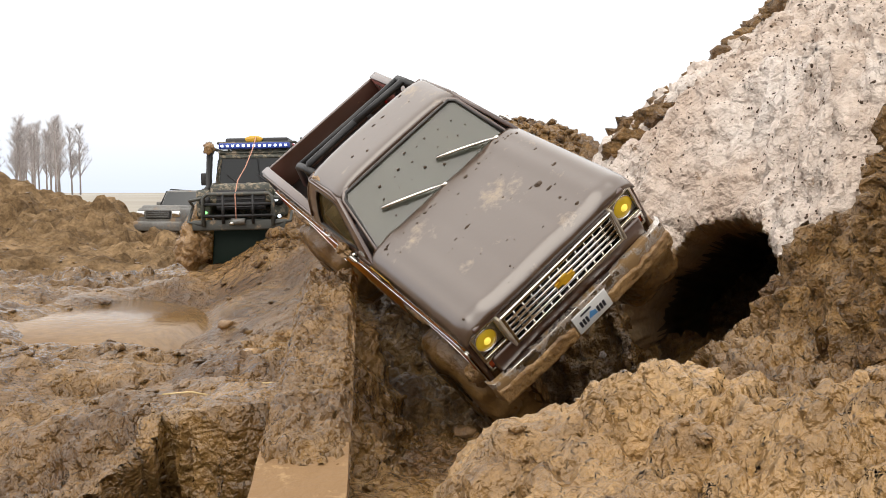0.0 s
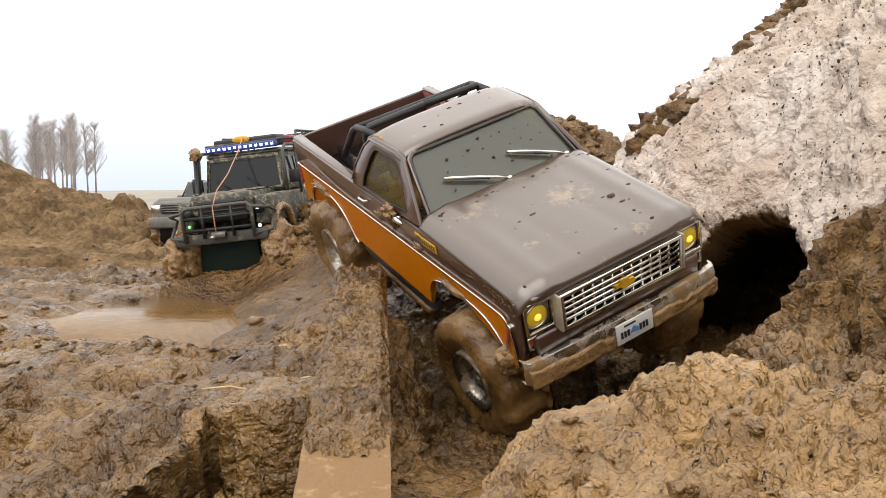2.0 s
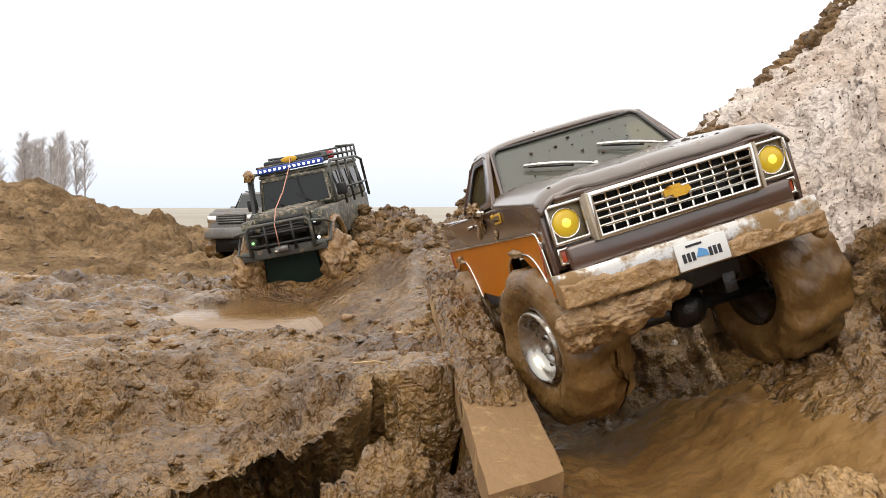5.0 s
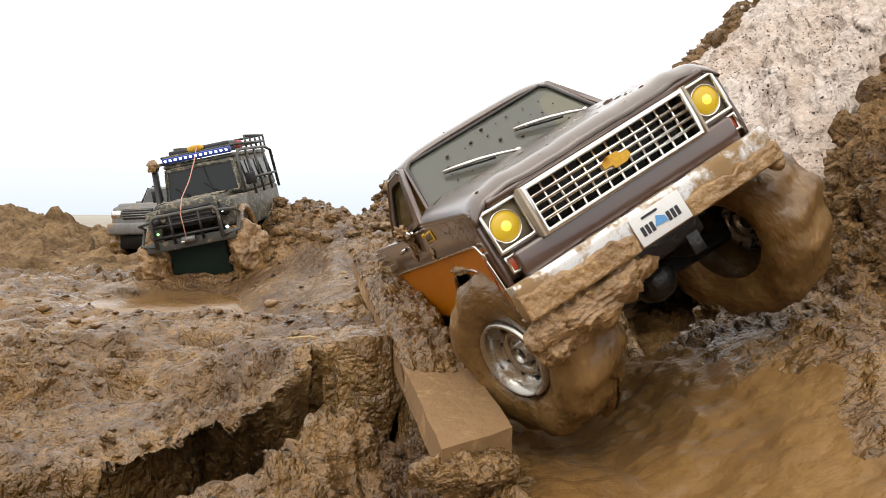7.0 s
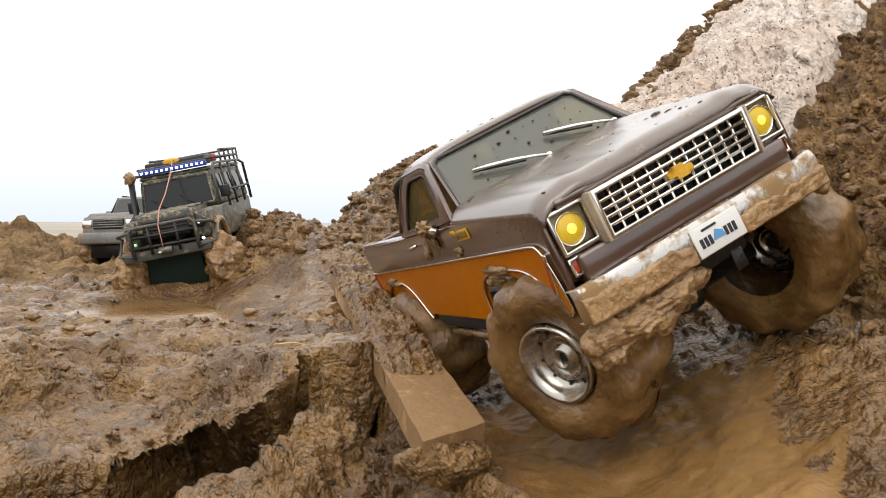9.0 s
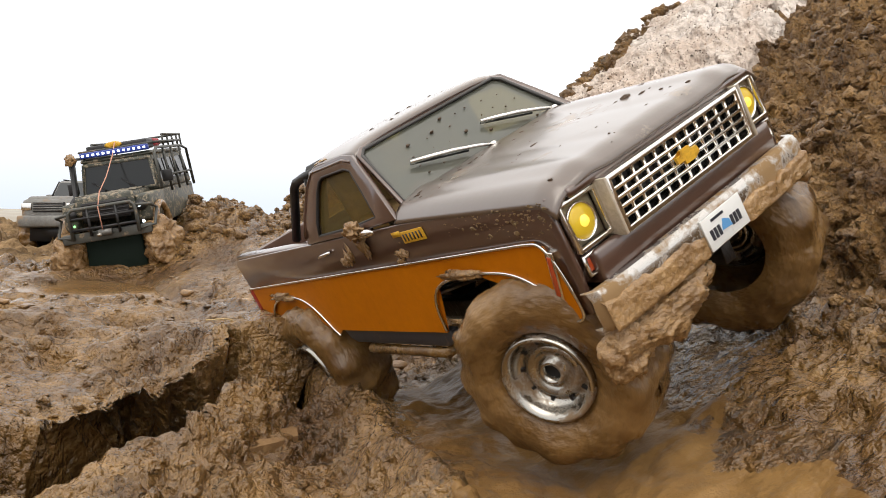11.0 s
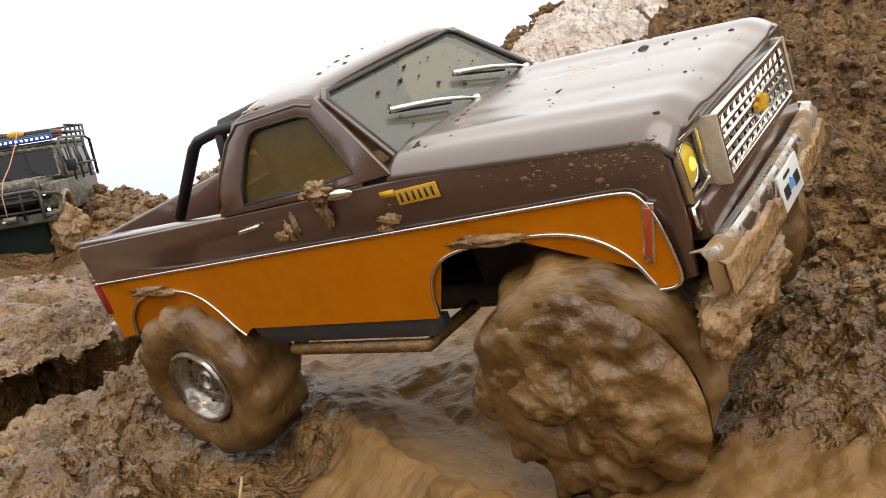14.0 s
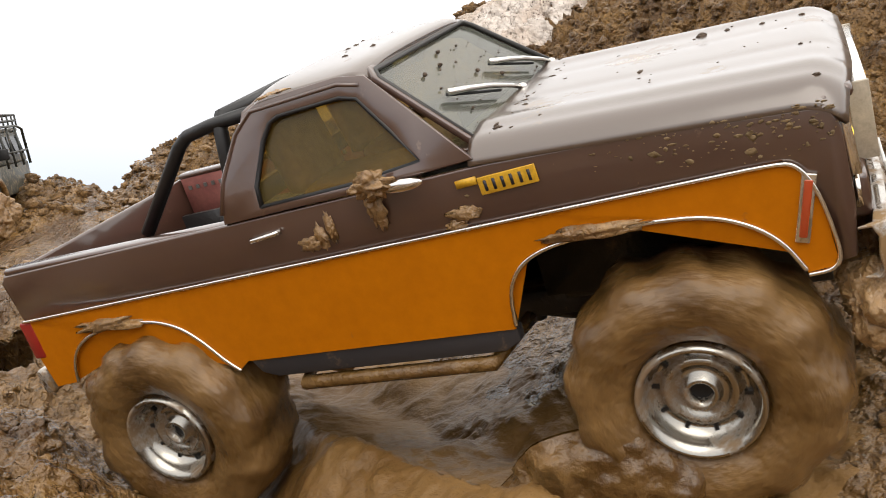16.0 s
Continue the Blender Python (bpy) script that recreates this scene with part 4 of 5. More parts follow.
def build_pickup():
    t = tagged(new("pickup_truck"), "brown and orange scale model pickup truck splashed with mud", "pickup truck")
    P = lambda *a, **k: part(*a[:3], t, *a[3:], **k)
    SX = 0.112
    for s in (1, -1):
        side = lambda o, x0=SX, x1=SX - 0.004: prism(o, s * x0, s * x1)
        # brown upper side, from the tail to the nose
        up = [(-0.298, stripe_z(-0.298)), (-0.1, stripe_z(-0.1)), (0.1, stripe_z(0.1)), (0.224, stripe_z(0.224)), (0.233, 0.068), (0.238, 0.05), (0.241, 0.02), (0.249, 0.022), (0.252, 0.05),
              (0.251, 0.086), (0.247, 0.097), (0.16, 0.1015), (0.08, 0.103), (-0.09, 0.0985), (-0.2, 0.0965), (-0.296, 0.0945), (-0.302, 0.09)]
        P("side_panel", side(up), M_brown, "brown upper side panel with mud splashes", bevel=0.0012)
        low = [(-0.298, stripe_z(-0.298)), (-0.3, 0.03), (-0.296, 0.004)] + ARCH_R[:-1] + [(-0.118, 0.006), (0.071, 0.006)] + ARCH_F[1:] + [(0.2265, 0.0175), (0.238, 0.019), (0.2405, 0.024), (0.238, 0.05), (0.235, 0.063), (0.231, 0.071), (0.222, stripe_z(0.222)), (0.1, stripe_z(0.1)), (-0.1, stripe_z(-0.1))]
        P("lower_panel", side(low, SX + 0.0008, SX - 0.0008), M_orange, "orange lower side panel with mud specks", bevel=0.0004, smooth=False)
        P("rocker", side([(-0.118, 0.006), (-0.112, -0.004), (-0.1, -0.0085), (0.06, -0.0085), (0.071, -0.003), (0.071, 0.006)], SX - 0.001, SX - 0.01), M_rocker, "dark grey rocker panel", bevel=0.001)
        line = [(y, stripe_z(y)) for y in np.linspace(-0.298, 0.222, 14)] + [(0.23, 0.0725), (0.2365, 0.06), (0.2405, 0.04), (0.2425, 0.024), (0.238, 0.0175), (0.2265, 0.0165)]
        P("chrome_strip", tube([(s * (SX + 0.0015), y, z) for y, z in rounded(line)], 0.00125, None, 6), M_chrome, "thin chrome strip")
        for arch in (ARCH_F, ARCH_R):
            P("arch_lip", tube([(s * (SX + 0.0012), y, z) for y, z in arch], 0.0014, None, 6), M_chrome)
        # side marker
        mk = P("side_marker", box(-0.0015, 0.0015, -0.0034, 0.0034, -0.0175, 0.0175), M_chrome, "chrome-framed amber side marker", at=pose(s * (SX + 0.0008), 0.2305, 0.0505, -14), bevel=0.0006)
        part("lens", box(-0.0008, 0.0022, -0.0019, 0.0019, -0.0145, 0.0145), M_amber, mk, bevel=0.0006)
        # inner arches
        for y0, y1, z1 in ((0.075, 0.226, 0.06), (-0.273, -0.131, 0.05)):
            P("inner_arch", box(min(s * 0.055, s * 0.06), max(s * 0.055, s * 0.06), y0, y1, 0.0, z1 + 0.02), M_dark)
            P("arch_roof", box(min(s * 0.055, s * 0.106), max(s * 0.055, s * 0.106), y0, y1, z1, z1 + 0.003), M_dark)
        # door seam, handle, mirror, badge
        P("door_handle", tube([(s * (SX + 0.001), -0.079, 0.0865), (s * (SX + 0.0045), -0.076, 0.0868), (s * (SX + 0.0045), -0.06, 0.0885), (s * (SX + 0.001), -0.056, 0.089)], 0.0016, None, 8), M_chrome, "chrome door handle")
        mir = P("mirror", tube([(s * 0.11, 0.032, 0.101), (s * 0.115, 0.03, 0.102), (s * 0.119, 0.028, 0.103)], 0.0022, None, 8), M_chrome, "chrome door mirror, clogged with mud")
        part("mirror_head", lump((0.003, 0.013, 0.0038), 3, 3, 0.1, at=(s * 0.119, 0.034, 0.1025)), M_chrome, mir)
        if s > 0:
            part("mud_lump", lump((0.006, 0.011, 0.007), 5, 4, 0.8, 2.4, at=(s * 0.12, 0.016, 0.106)), M_clod, mir, "clod of pale mud")
            part("mud_drip", lump((0.003, 0.005, 0.013), 9, 4, 0.9, 2.4, at=(s * 0.115, 0.012, 0.095)), M_clod, mir)
        bd = P("badge", box(-0.0006, 0.0006, -0.0165, 0.0165, -0.005, 0.005), M_gold, "gold badge with dark lettering bars", at=pose(s * (SX + 0.001), 0.0915, 0.0925, 3), bevel=0.0005)
        part("small_badge", box(-0.0006, 0.0006, -0.006, 0.006, -0.0022, 0.0022), M_gold, bd, at=pose(0, -0.023, 0.004))
        for k in range(6):
            part("letter_bar", box(-0.0003, 0.001, -0.0008, 0.0008, -0.003, 0.003), M_ink, bd, at=pose(0, -0.0125 + 0.005 * k, 0))
        # greenhouse side with window
        out = [(-0.094, 0.0985), (-0.0925, 0.115), (-0.08, 0.145), (-0.066, 0.163), (-0.055, 0.168), (0.0, 0.1695), (0.018, 0.166), (0.045, 0.138), (0.0755, 0.106), (0.0, 0.1015)]
        inn = [(-0.064, 0.1045), (-0.0655, 0.117), (-0.056, 0.144), (-0.05, 0.1535), (-0.043, 0.1565), (0.0, 0.1575), (0.011, 0.1545), (0.029, 0.132), (0.0445, 0.111), (0.0, 0.1065)]
        put = lambda pts, dx=0.0: [(s * (0.1105 + belt_x(z) + dx), y, z) for y, z in pts]
        P("cab_side", ring(put(out), put(inn)), M_brown, "brown cab side with window opening", thick=0.005, bevel=0.0008)
        g = bmesh.new()
        g.faces.new([g.verts.new(p) for p in put(inn, -0.0012)])
        pane = P("side_window", g, M_side, "brown-tinted side window", smooth=False)
        pane.visible_shadow = False
        P("window_seal", tube(put(inn + inn[:1], 0.0012), 0.0017, None, 6), M_black, "black rubber seal")
        P("drip_rail", tube(put([(-0.0935, 0.105), (-0.089, 0.125), (-0.075, 0.152), (-0.062, 0.1635), (0.0, 0.1655), (0.014, 0.162)], 0.0022), 0.0016, None, 6), M_brown)
        # bed wall inside and rail cap
        P("bed_rail", box(min(s * 0.098, s * 0.1105), max(s * 0.098, s * 0.1105), -0.298, -0.094, 0.0935, 0.0985), M_brown, "brown bed rail", bevel=0.002)
        P("bed_wall", box(min(s * 0.098, s * 0.1), max(s * 0.098, s * 0.1), -0.296, -0.094, 0.03, 0.094), M_redbed, "red-brown perforated bed wall")
        hole = box(-0.0007, 0.0007, -0.0016, 0.0016, -0.0018, 0.0018)
        for k in range(22):
            P("bed_hole", hole.copy(), M_silver, at=pose(s * 0.0975, -0.288 + 0.0088 * k, 0.085 - 0.006 * (k % 1)), smooth=False)
        hole.free()
        # roll bar
        bar = [(s * 0.083, -0.182, 0.097), (s * 0.083, -0.128, 0.152), (s * 0.082, -0.12, 0.1575), (s * 0.081, -0.1, 0.1605), (s * 0.08, -0.07, 0.162)]
        P("roll_bar", tube(bar, 0.0047, None, 10), M_black, "black tubular roll bar")
        P("roll_hoop", tube([(s * 0.086, -0.101, 0.097), (s * 0.084, -0.097, 0.13), (s * 0.081, -0.094, 0.157), (s * 0.076, -0.094, 0.1645), (0, -0.094, 0.166)], 0.0047, None, 10), M_black, "black roll bar hoop")
        P("chassis_rail", box(min(s * 0.03, s * 0.042), max(s * 0.03, s * 0.042), -0.28, 0.235, -0.022, -0.004), M_dark, "dark chassis rail", bevel=0.001)
        P("rock_slider", tube([(s * 0.06, -0.095, -0.014), (s * 0.107, -0.085, -0.017), (s * 0.109, 0.05, -0.016), (s * 0.06, 0.06, -0.013)], 0.0048, None, 8), M_tyre, "rock slider caked in mud")
    P("roll_bar_cross", tube([(-0.08, -0.12, 0.1575), (0.08, -0.12, 0.1575)], 0.0042, None, 10), M_black)

    # bonnet with its two creases
    def bonnet(u, v):
        x, y = (u - 0.5) * 2 * 0.1115, 0.072 + v * 0.182
        a = abs(x)
        z = 0.1095 + 0.0035 * (1 - v) * 1.2 - 0.003 * v
        z += 0.002 * math.exp(-((a - 0.076) / 0.011) ** 2) + 0.0025 * (1 - (a / 0.11) ** 2) - 0.0006 * math.exp(-((a - 0.03) / 0.009) ** 2)
        z -= 0.0105 * max((a - 0.094) / 0.0175, 0) ** 2
        z -= 0.009 * max((v - 0.9) / 0.1, 0) ** 2.2
        return (x, y + 0.006 * (1 - (a / 0.11) ** 4) * v, z)

    P("bonnet", grid(bonnet, 90, 50), M_hood, "brown bonnet with dusty mud film and clods", thick=0.003)
    P("cowl", box(-0.1, 0.1, 0.062, 0.086, 0.104, 0.1105), M_brown, bevel=0.002)
    for k in range(9):
        P("cowl_slot", box(-0.008, 0.008, -0.0008, 0.0008, -0.0006, 0.0006), M_black, at=pose(-0.08 + 0.02 * k, 0.081, 0.1125, 0, 0, 12))

    # roof
    def roof(u, v):
        x, y = (u - 0.5) * 2, -0.062 + v * 0.08
        w = 0.0895 - 0.002 * v
        e = abs(x) ** 7
        f = abs((v - 0.5) * 2) ** 9
        return (x * w, y, 0.1735 - 0.0065 * e - 0.0055 * f + 0.002 * (1 - x * x))

    P("roof", grid(roof, 40, 28), M_hood, "brown roof with mud clods", thick=0.003)
    # back of the cab, with window
    bo = [(-0.109, -0.093, 0.098), (-0.09, -0.066, 0.164), (-0.07, -0.06, 0.17), (0.07, -0.06, 0.17), (0.09, -0.066, 0.164), (0.109, -0.093, 0.098)]
    bi = [(-0.085, -0.087, 0.112), (-0.076, -0.07, 0.153), (-0.06, -0.068, 0.158), (0.06, -0.068, 0.158), (0.076, -0.07, 0.153), (0.085, -0.087, 0.112)]
    P("cab_back", ring(bo, bi), M_brown, thick=0.004)
    g = bmesh.new()
    g.faces.new([g.verts.new(p) for p in bi])
    P("rear_window", g, M_side, "tinted rear window", smooth=False).visible_shadow = False
    # windscreen
    wo = [(-0.1, 0.077, 0.1085), (-0.0865, 0.0205, 0.163), (-0.079, 0.0155, 0.1685), (0.079, 0.0155, 0.1685), (0.0865, 0.0205, 0.163), (0.1, 0.077, 0.1085)]
    wi = [(-0.091, 0.072, 0.1135), (-0.0795, 0.0255, 0.159), (-0.074, 0.022, 0.1625), (0.074, 0.022, 0.1625), (0.0795, 0.0255, 0.159), (0.091, 0.072, 0.1135)]
    wi = [tuple(Vector(a).lerp(Vector(b), 0.55)) for a, b in zip(wi, wo)]
    P("windscreen_frame", ring(wo, wi), M_brown, thick=0.004, bevel=0.0008)
    g = bmesh.new()
    g.faces.new([g.verts.new((x, y - 0.0005, z - 0.0005)) for x, y, z in wi])
    P("windscreen", g, M_glass, "smoked windscreen flecked with mud", smooth=False).visible_shadow = False
    P("windscreen_seal", tube([(x, y + 0.001, z + 0.001) for x, y, z in wi + wi[:1]], 0.0018, None, 6), M_grey, "grey windscreen seal")
    nrm = Vector((0, 0.68, 0.73))
    for a, b in (((0.062, 0.05, 0.1365), (-0.006, 0.071, 0.1155)), ((-0.02, 0.05, 0.1365), (-0.083, 0.0715, 0.115))):
        a, b = Vector(a) + nrm * 0.0035, Vector(b) + nrm * 0.004
        bl = bmesh.new()
        mid = a.lerp(b, 0.5) + nrm * 0.003
        tube([a, a.lerp(b, 0.25) + nrm * 0.002, mid, a.lerp(b, 0.8) + nrm * 0.002, b], 0.0023, bl, 8, 0.0016)
        arm = P("wiper", bl, M_chrome, "chrome windscreen wiper")
        part("pivot", lump((0.0035, 0.0035, 0.003), 2, 2, 0.05, at=tuple(b)), M_chrome, arm)
        part("rubber", tube([a - nrm * 0.002, b.lerp(a, 0.3) - nrm * 0.0015], 0.0011, None, 6), M_black, arm)
    # seats and dash behind the glass
    for x in (-0.045, 0.045):
        seat = P("seat", box(-0.03, 0.03, -0.03, 0.03, -0.01, 0.012), M_tan, "tan seat", at=pose(x, -0.03, 0.09), bevel=0.006)
        part("seat_back", box(-0.03, 0.03, -0.008, 0.008, 0, 0.055), M_tan, seat, at=pose(0, -0.03, 0.008, 12), bevel=0.006)
    P("dashboard", box(-0.098, 0.098, 0.035, 0.07, 0.07, 0.105), M_dark, bevel=0.004)
    P("cab_floor", box(-0.1, 0.1, -0.09, 0.24, 0.05, 0.056), M_dark)
    P("bed_floor", box(-0.098, 0.098, -0.296, -0.09, 0.045, 0.05), M_dark)
    P("tailgate", box(-0.11, 0.11, -0.302, -0.297, 0.03, 0.094), M_brown, "brown tailgate", bevel=0.002)
    for s in (1, -1):
        P("tail_lamp", box(min(s * 0.095, s * 0.1135), max(s * 0.095, s * 0.1135), -0.3045, -0.292, 0.028, 0.058), M_red, "red tail lamp", bevel=0.002)
    P("rear_bumper", box(-0.112, 0.112, -0.314, -0.303, -0.002, 0.018), M_bump, "chrome rear bumper", bevel=0.003)

    # nose: grille, lamps, valance, bumper
    P("nose", box(-0.109, 0.109, 0.238, 0.2475, 0.04, 0.101), M_brown, "brown nose panel", bevel=0.002)
    P("hood_lip", box(-0.099, 0.099, 0.244, 0.2585, 0.0945, 0.1015), M_brown, "brown lip between bonnet and grille", bevel=0.003)
    P("valance", box(-0.1, 0.1, 0.238, 0.259, 0.036, 0.0585), M_brown, "brown valance under the grille", bevel=0.003)
    gf = P("grille", ring([(-0.073, 0.2585, 0.0565), (0.073, 0.2585, 0.0565), (0.073, 0.2585, 0.0955), (-0.073, 0.2585, 0.0955)], [(-0.069, 0.2585, 0.0605), (0.069, 0.2585, 0.0605), (0.069, 0.2585, 0.0915), (-0.069, 0.2585, 0.0915)]),
           M_chrome, "chrome egg-crate grille", thick=0.014, bevel=0.001)
    part("backing", box(-0.07, 0.07, 0.2475, 0.2505, 0.058, 0.094), M_grey, gf)
    for k in range(5):
        z = 0.0605 + 0.031 * (k + 0.5) / 5 + 0.0031
        if k < 4:
            part("bar", box(-0.0695, 0.0695, 0.2595, 0.2645, z - 0.0011, z + 0.0011), M_chrome, gf)
    for k in range(11):
        x = -0.0695 + 0.139 * (k + 1) / 12
        part("upright", box(x - 0.0007, x + 0.0007, 0.2575, 0.2635, 0.0605, 0.0915), M_chrome, gf)
    for s in (1, -1):
        bz = P("headlamp", ring([(s * 0.0745, 0.254, 0.0605), (s * 0.1075, 0.254, 0.0605), (s * 0.1075, 0.252, 0.0945), (s * 0.0745, 0.254, 0.0945)],
                                [(s * 0.0775, 0.254, 0.0635), (s * 0.1045, 0.254, 0.0635), (s * 0.1045, 0.252, 0.0915), (s * 0.0775, 0.254, 0.0915)]), M_chrome, "yellow round headlamp in a chrome bezel, lit", thick=0.005, bevel=0.0008)
        part("bezel_plate", box(min(s * 0.077, s * 0.105), max(s * 0.077, s * 0.105), 0.2475, 0.25, 0.063, 0.092), M_bezel, bz)
        lens = lathe([(0.0, 0.0116), (0.0018, 0.0112), (0.0034, 0.009), (0.0042, 0.005), (0.0044, 0.0002)], 28)
        ln = part("lens", lens, M_lamp, bz, at=pose(s * 0.0925, 0.25, 0.077, 0, 0, 90))
        part("bulb", lathe([(0.003, 0.0048), (0.0055, 0.003), (0.006, 0.0002)], 16), M_bulb, bz, at=pose(s * 0.0925, 0.25, 0.077, 0, 0, 90))
        part("ring", lathe([(0.0, 0.0125), (0.0025, 0.0125), (0.0028, 0.0116), (0.0, 0.0112)], 28), M_chrome, bz, at=pose(s * 0.0925, 0.25, 0.077, 0, 0, 90))
        tsg = P("turn_signal", ring([(s * 0.0775, 0.2535, 0.0445), (s * 0.1065, 0.2535, 0.0445), (s * 0.1065, 0.2535, 0.0585), (s * 0.0775, 0.2535, 0.0585)],
                                    [(s * 0.0795, 0.2535, 0.0465), (s * 0.1045, 0.2535, 0.0465), (s * 0.1045, 0.2535, 0.0565), (s * 0.0795, 0.2535, 0.0565)]), M_chrome, "amber turn signal in a chrome frame", thick=0.003)
        part("lens", box(min(s * 0.0795, s * 0.1045), max(s * 0.0795, s * 0.1045), 0.2495, 0.253, 0.0465, 0.0565), M_amber, tsg, bevel=0.0008)
        # side wall of the grille box, with the ground's reflection as its colour
        P("lamp_shield", box(-0.0012, 0.0012, -0.0085, 0.0085, -0.0195, 0.0195), M_grille_wall, "pale side wall of the grille box", at=pose(s * 0.0742, 0.2575, 0.0763), bevel=0.0005)
    em = [(-0.0115, -0.0022), (-0.005, -0.0022), (-0.0042, -0.0052), (0.006, -0.0052), (0.0052, -0.0022), (0.0115, -0.0022), (0.0102, 0.0022), (0.004, 0.0022), (0.0032, 0.0052), (-0.0062, 0.0052), (-0.0054, 0.0022), (-0.0125, 0.0022)]
    eb = prism(em, 0.0, 0.0022)
    P("emblem", eb, M_gold, "gold nose emblem, a plain slanted shape", at=pose(0, 0.2655, 0.0765, 0, 0, 90), smooth=False)
    bmp = bmesh.new()
    sect = [(0.0, 0.0135), (0.006, 0.0125), (0.0085, 0.016), (0.0075, 0.0245), (0.0085, 0.033), (0.006, 0.0385), (0.0, 0.0385)]
    xs = [-0.118, -0.114, -0.1, -0.05, 0, 0.05, 0.1, 0.114, 0.118]
    rows = [[bmp.verts.new((x, 0.2605 + dy - 0.004 * (abs(x) / 0.118) ** 4 - (0.006 if abs(x) > 0.117 else 0), z)) for dy, z in sect] for x in xs]
    for q, r in zip(rows, rows[1:]):
        for k in range(len(sect) - 1):
            bmp.faces.new((q[k], q[k + 1], r[k + 1], r[k]))
    bu = P("front_bumper", bmp, M_bump, "chrome front bumper smeared with ochre mud", thick=0.0015, bevel=0.0006)
    pl = P("number_plate", box(-0.0225, 0.0225, -0.0008, 0.0008, -0.0112, 0.0112), M_white, "white number plate with dark bars", at=pose(-0.004, 0.2705, 0.0235, 3), bevel=0.0004)
    for k, x in enumerate((0.0165, 0.0125, 0.0085, -0.0065, -0.0105, -0.0145)):
        part("plate_bar", box(-0.0014, 0.0014, -0.0003, 0.0003, -0.0036, 0.0036), M_ink, pl, at=pose(x, 0.001, -0.0015), smooth=False)
    part("plate_motif", prism([(-0.006, -0.003), (0.005, -0.004), (0.004, 0.001), (-0.002, 0.004)], 0, 0.0004), M_blue, pl, at=pose(0.0005, 0.0011, 0, 0, 0, 90), smooth=False)
    part("plate_strip", box(-0.009, 0.005, -0.0003, 0.0003, -0.0009, 0.0009), M_ink, pl, at=pose(0.008, 0.001, 0.0075), smooth=False)
    wads = []
    for seed, at, size in ((1, (0.066, 0.257, 0.0), (0.05, 0.012, 0.014)), (2, (0.1, 0.251, -0.008), (0.016, 0.012, 0.014)), (3, (-0.112, 0.26, 0.012), (0.006, 0.006, 0.007))):
        wads.append(P("bumper_mud", wad(size, seed, at, 70.0, 0.011 if size[0] > 0.01 else 0.004, 5 if size[0] > 0.01 else 3), M_clod, "thick wad of mud hanging under the bumper"))
    def smear(u, v):
        x = -0.116 + 0.232 * u
        top = 0.0255 + 0.005 * noise.noise(Vector((x * 35, 2.0, 0))) + 0.003 * noise.noise(Vector((x * 120, 5.0, 0))) + 0.006 * smooth01(0.0, 0.1, x)
        z = 0.011 + (top - 0.011) * v
        return (x, 0.2713 - 0.0025 * (abs(x + 0.004) < 0.025) - 0.004 * (abs(x) / 0.118) ** 4 + 0.0008 * noise.noise(Vector((x * 150, z * 150, 0))) * (v < 0.95) - 0.004 * (v > 0.95), z)
    P("mud_smear", grid(smear, 110, 10), M_clod, "ochre mud smeared along the lower bumper", thick=0.0008)
    # axles, gear housings, links
    for y in (0.16, -0.19):
        ax = P("axle", tube([(-0.1, y, -0.036), (0.1, y, -0.036)], 0.008, None, 10), M_dark, "dark axle tube")
        part("differential", lump((0.02, 0.022, 0.02), 1, 3, 0.1, at=(-0.02, y, -0.036)), M_dark, ax)
        for s in (1, -1):
            P("shock", tube([(s * 0.058, y - 0.01, -0.03), (s * 0.05, y - 0.02, 0.045)], 0.006, None, 10), M_dark, "coil-over shock")
            P("link", tube([(s * 0.045, y, -0.04), (s * 0.035, y + (-0.1 if y > 0 else 0.1), -0.02)], 0.004, None, 8), M_dark)
    P("skid_plate", box(-0.035, 0.035, -0.06, 0.06, -0.03, -0.018), M_dark, "dark skid plate", bevel=0.004)
    P("engine_block", box(-0.05, 0.05, 0.08, 0.235, -0.01, 0.045), M_dark, bevel=0.005)
    # clods on bonnet, roof, glass and arches
    rnd = random.Random(21)
    sp = bmesh.new()
    for k in range(34):
        u, v = rnd.uniform(0.06, 0.94), rnd.uniform(0.03, 0.97)
        x, y, z = bonnet(u, v)
        s = rnd.choice((0.0006, 0.0008, 0.001, 0.0014, 0.002))
        lump((s * rnd.uniform(0.8, 2.4), s, s * 0.5), k, 1, 0.4, 1.5, sp, (x, y, z + 0.0015))
    lump((0.0045, 0.0035, 0.003), 77, 2, 0.6, 1.5, sp, (-0.057, 0.181, 0.1125))
    for k in range(26):
        f, g2 = rnd.uniform(-0.9, 0.9), rnd.random()
        s = rnd.choice((0.0005, 0.0007, 0.001, 0.0016))
        lump((s * 1.4, s, s), k + 90, 1, 0.4, 1.5, sp, (f * (0.09 - 0.012 * g2), 0.073 - 0.048 * g2, 0.1135 + 0.047 * g2))
    for k in range(9):
        x, y, z = roof(rnd.uniform(0.15, 0.9), rnd.uniform(0.15, 0.85))
        s = rnd.choice((0.0008, 0.0012, 0.002))
        lump((s * 1.4, s, s * 0.8), k + 130, 1, 0.5, 1.5, sp, (x, y, z + 0.0012))
    tagged(P("mud_specks", sp, M_speck, "dark crumbs of mud"), kind="stuff")
    # splatter on the near flank and wing, and rubbish along the cowl
    sp = bmesh.new()
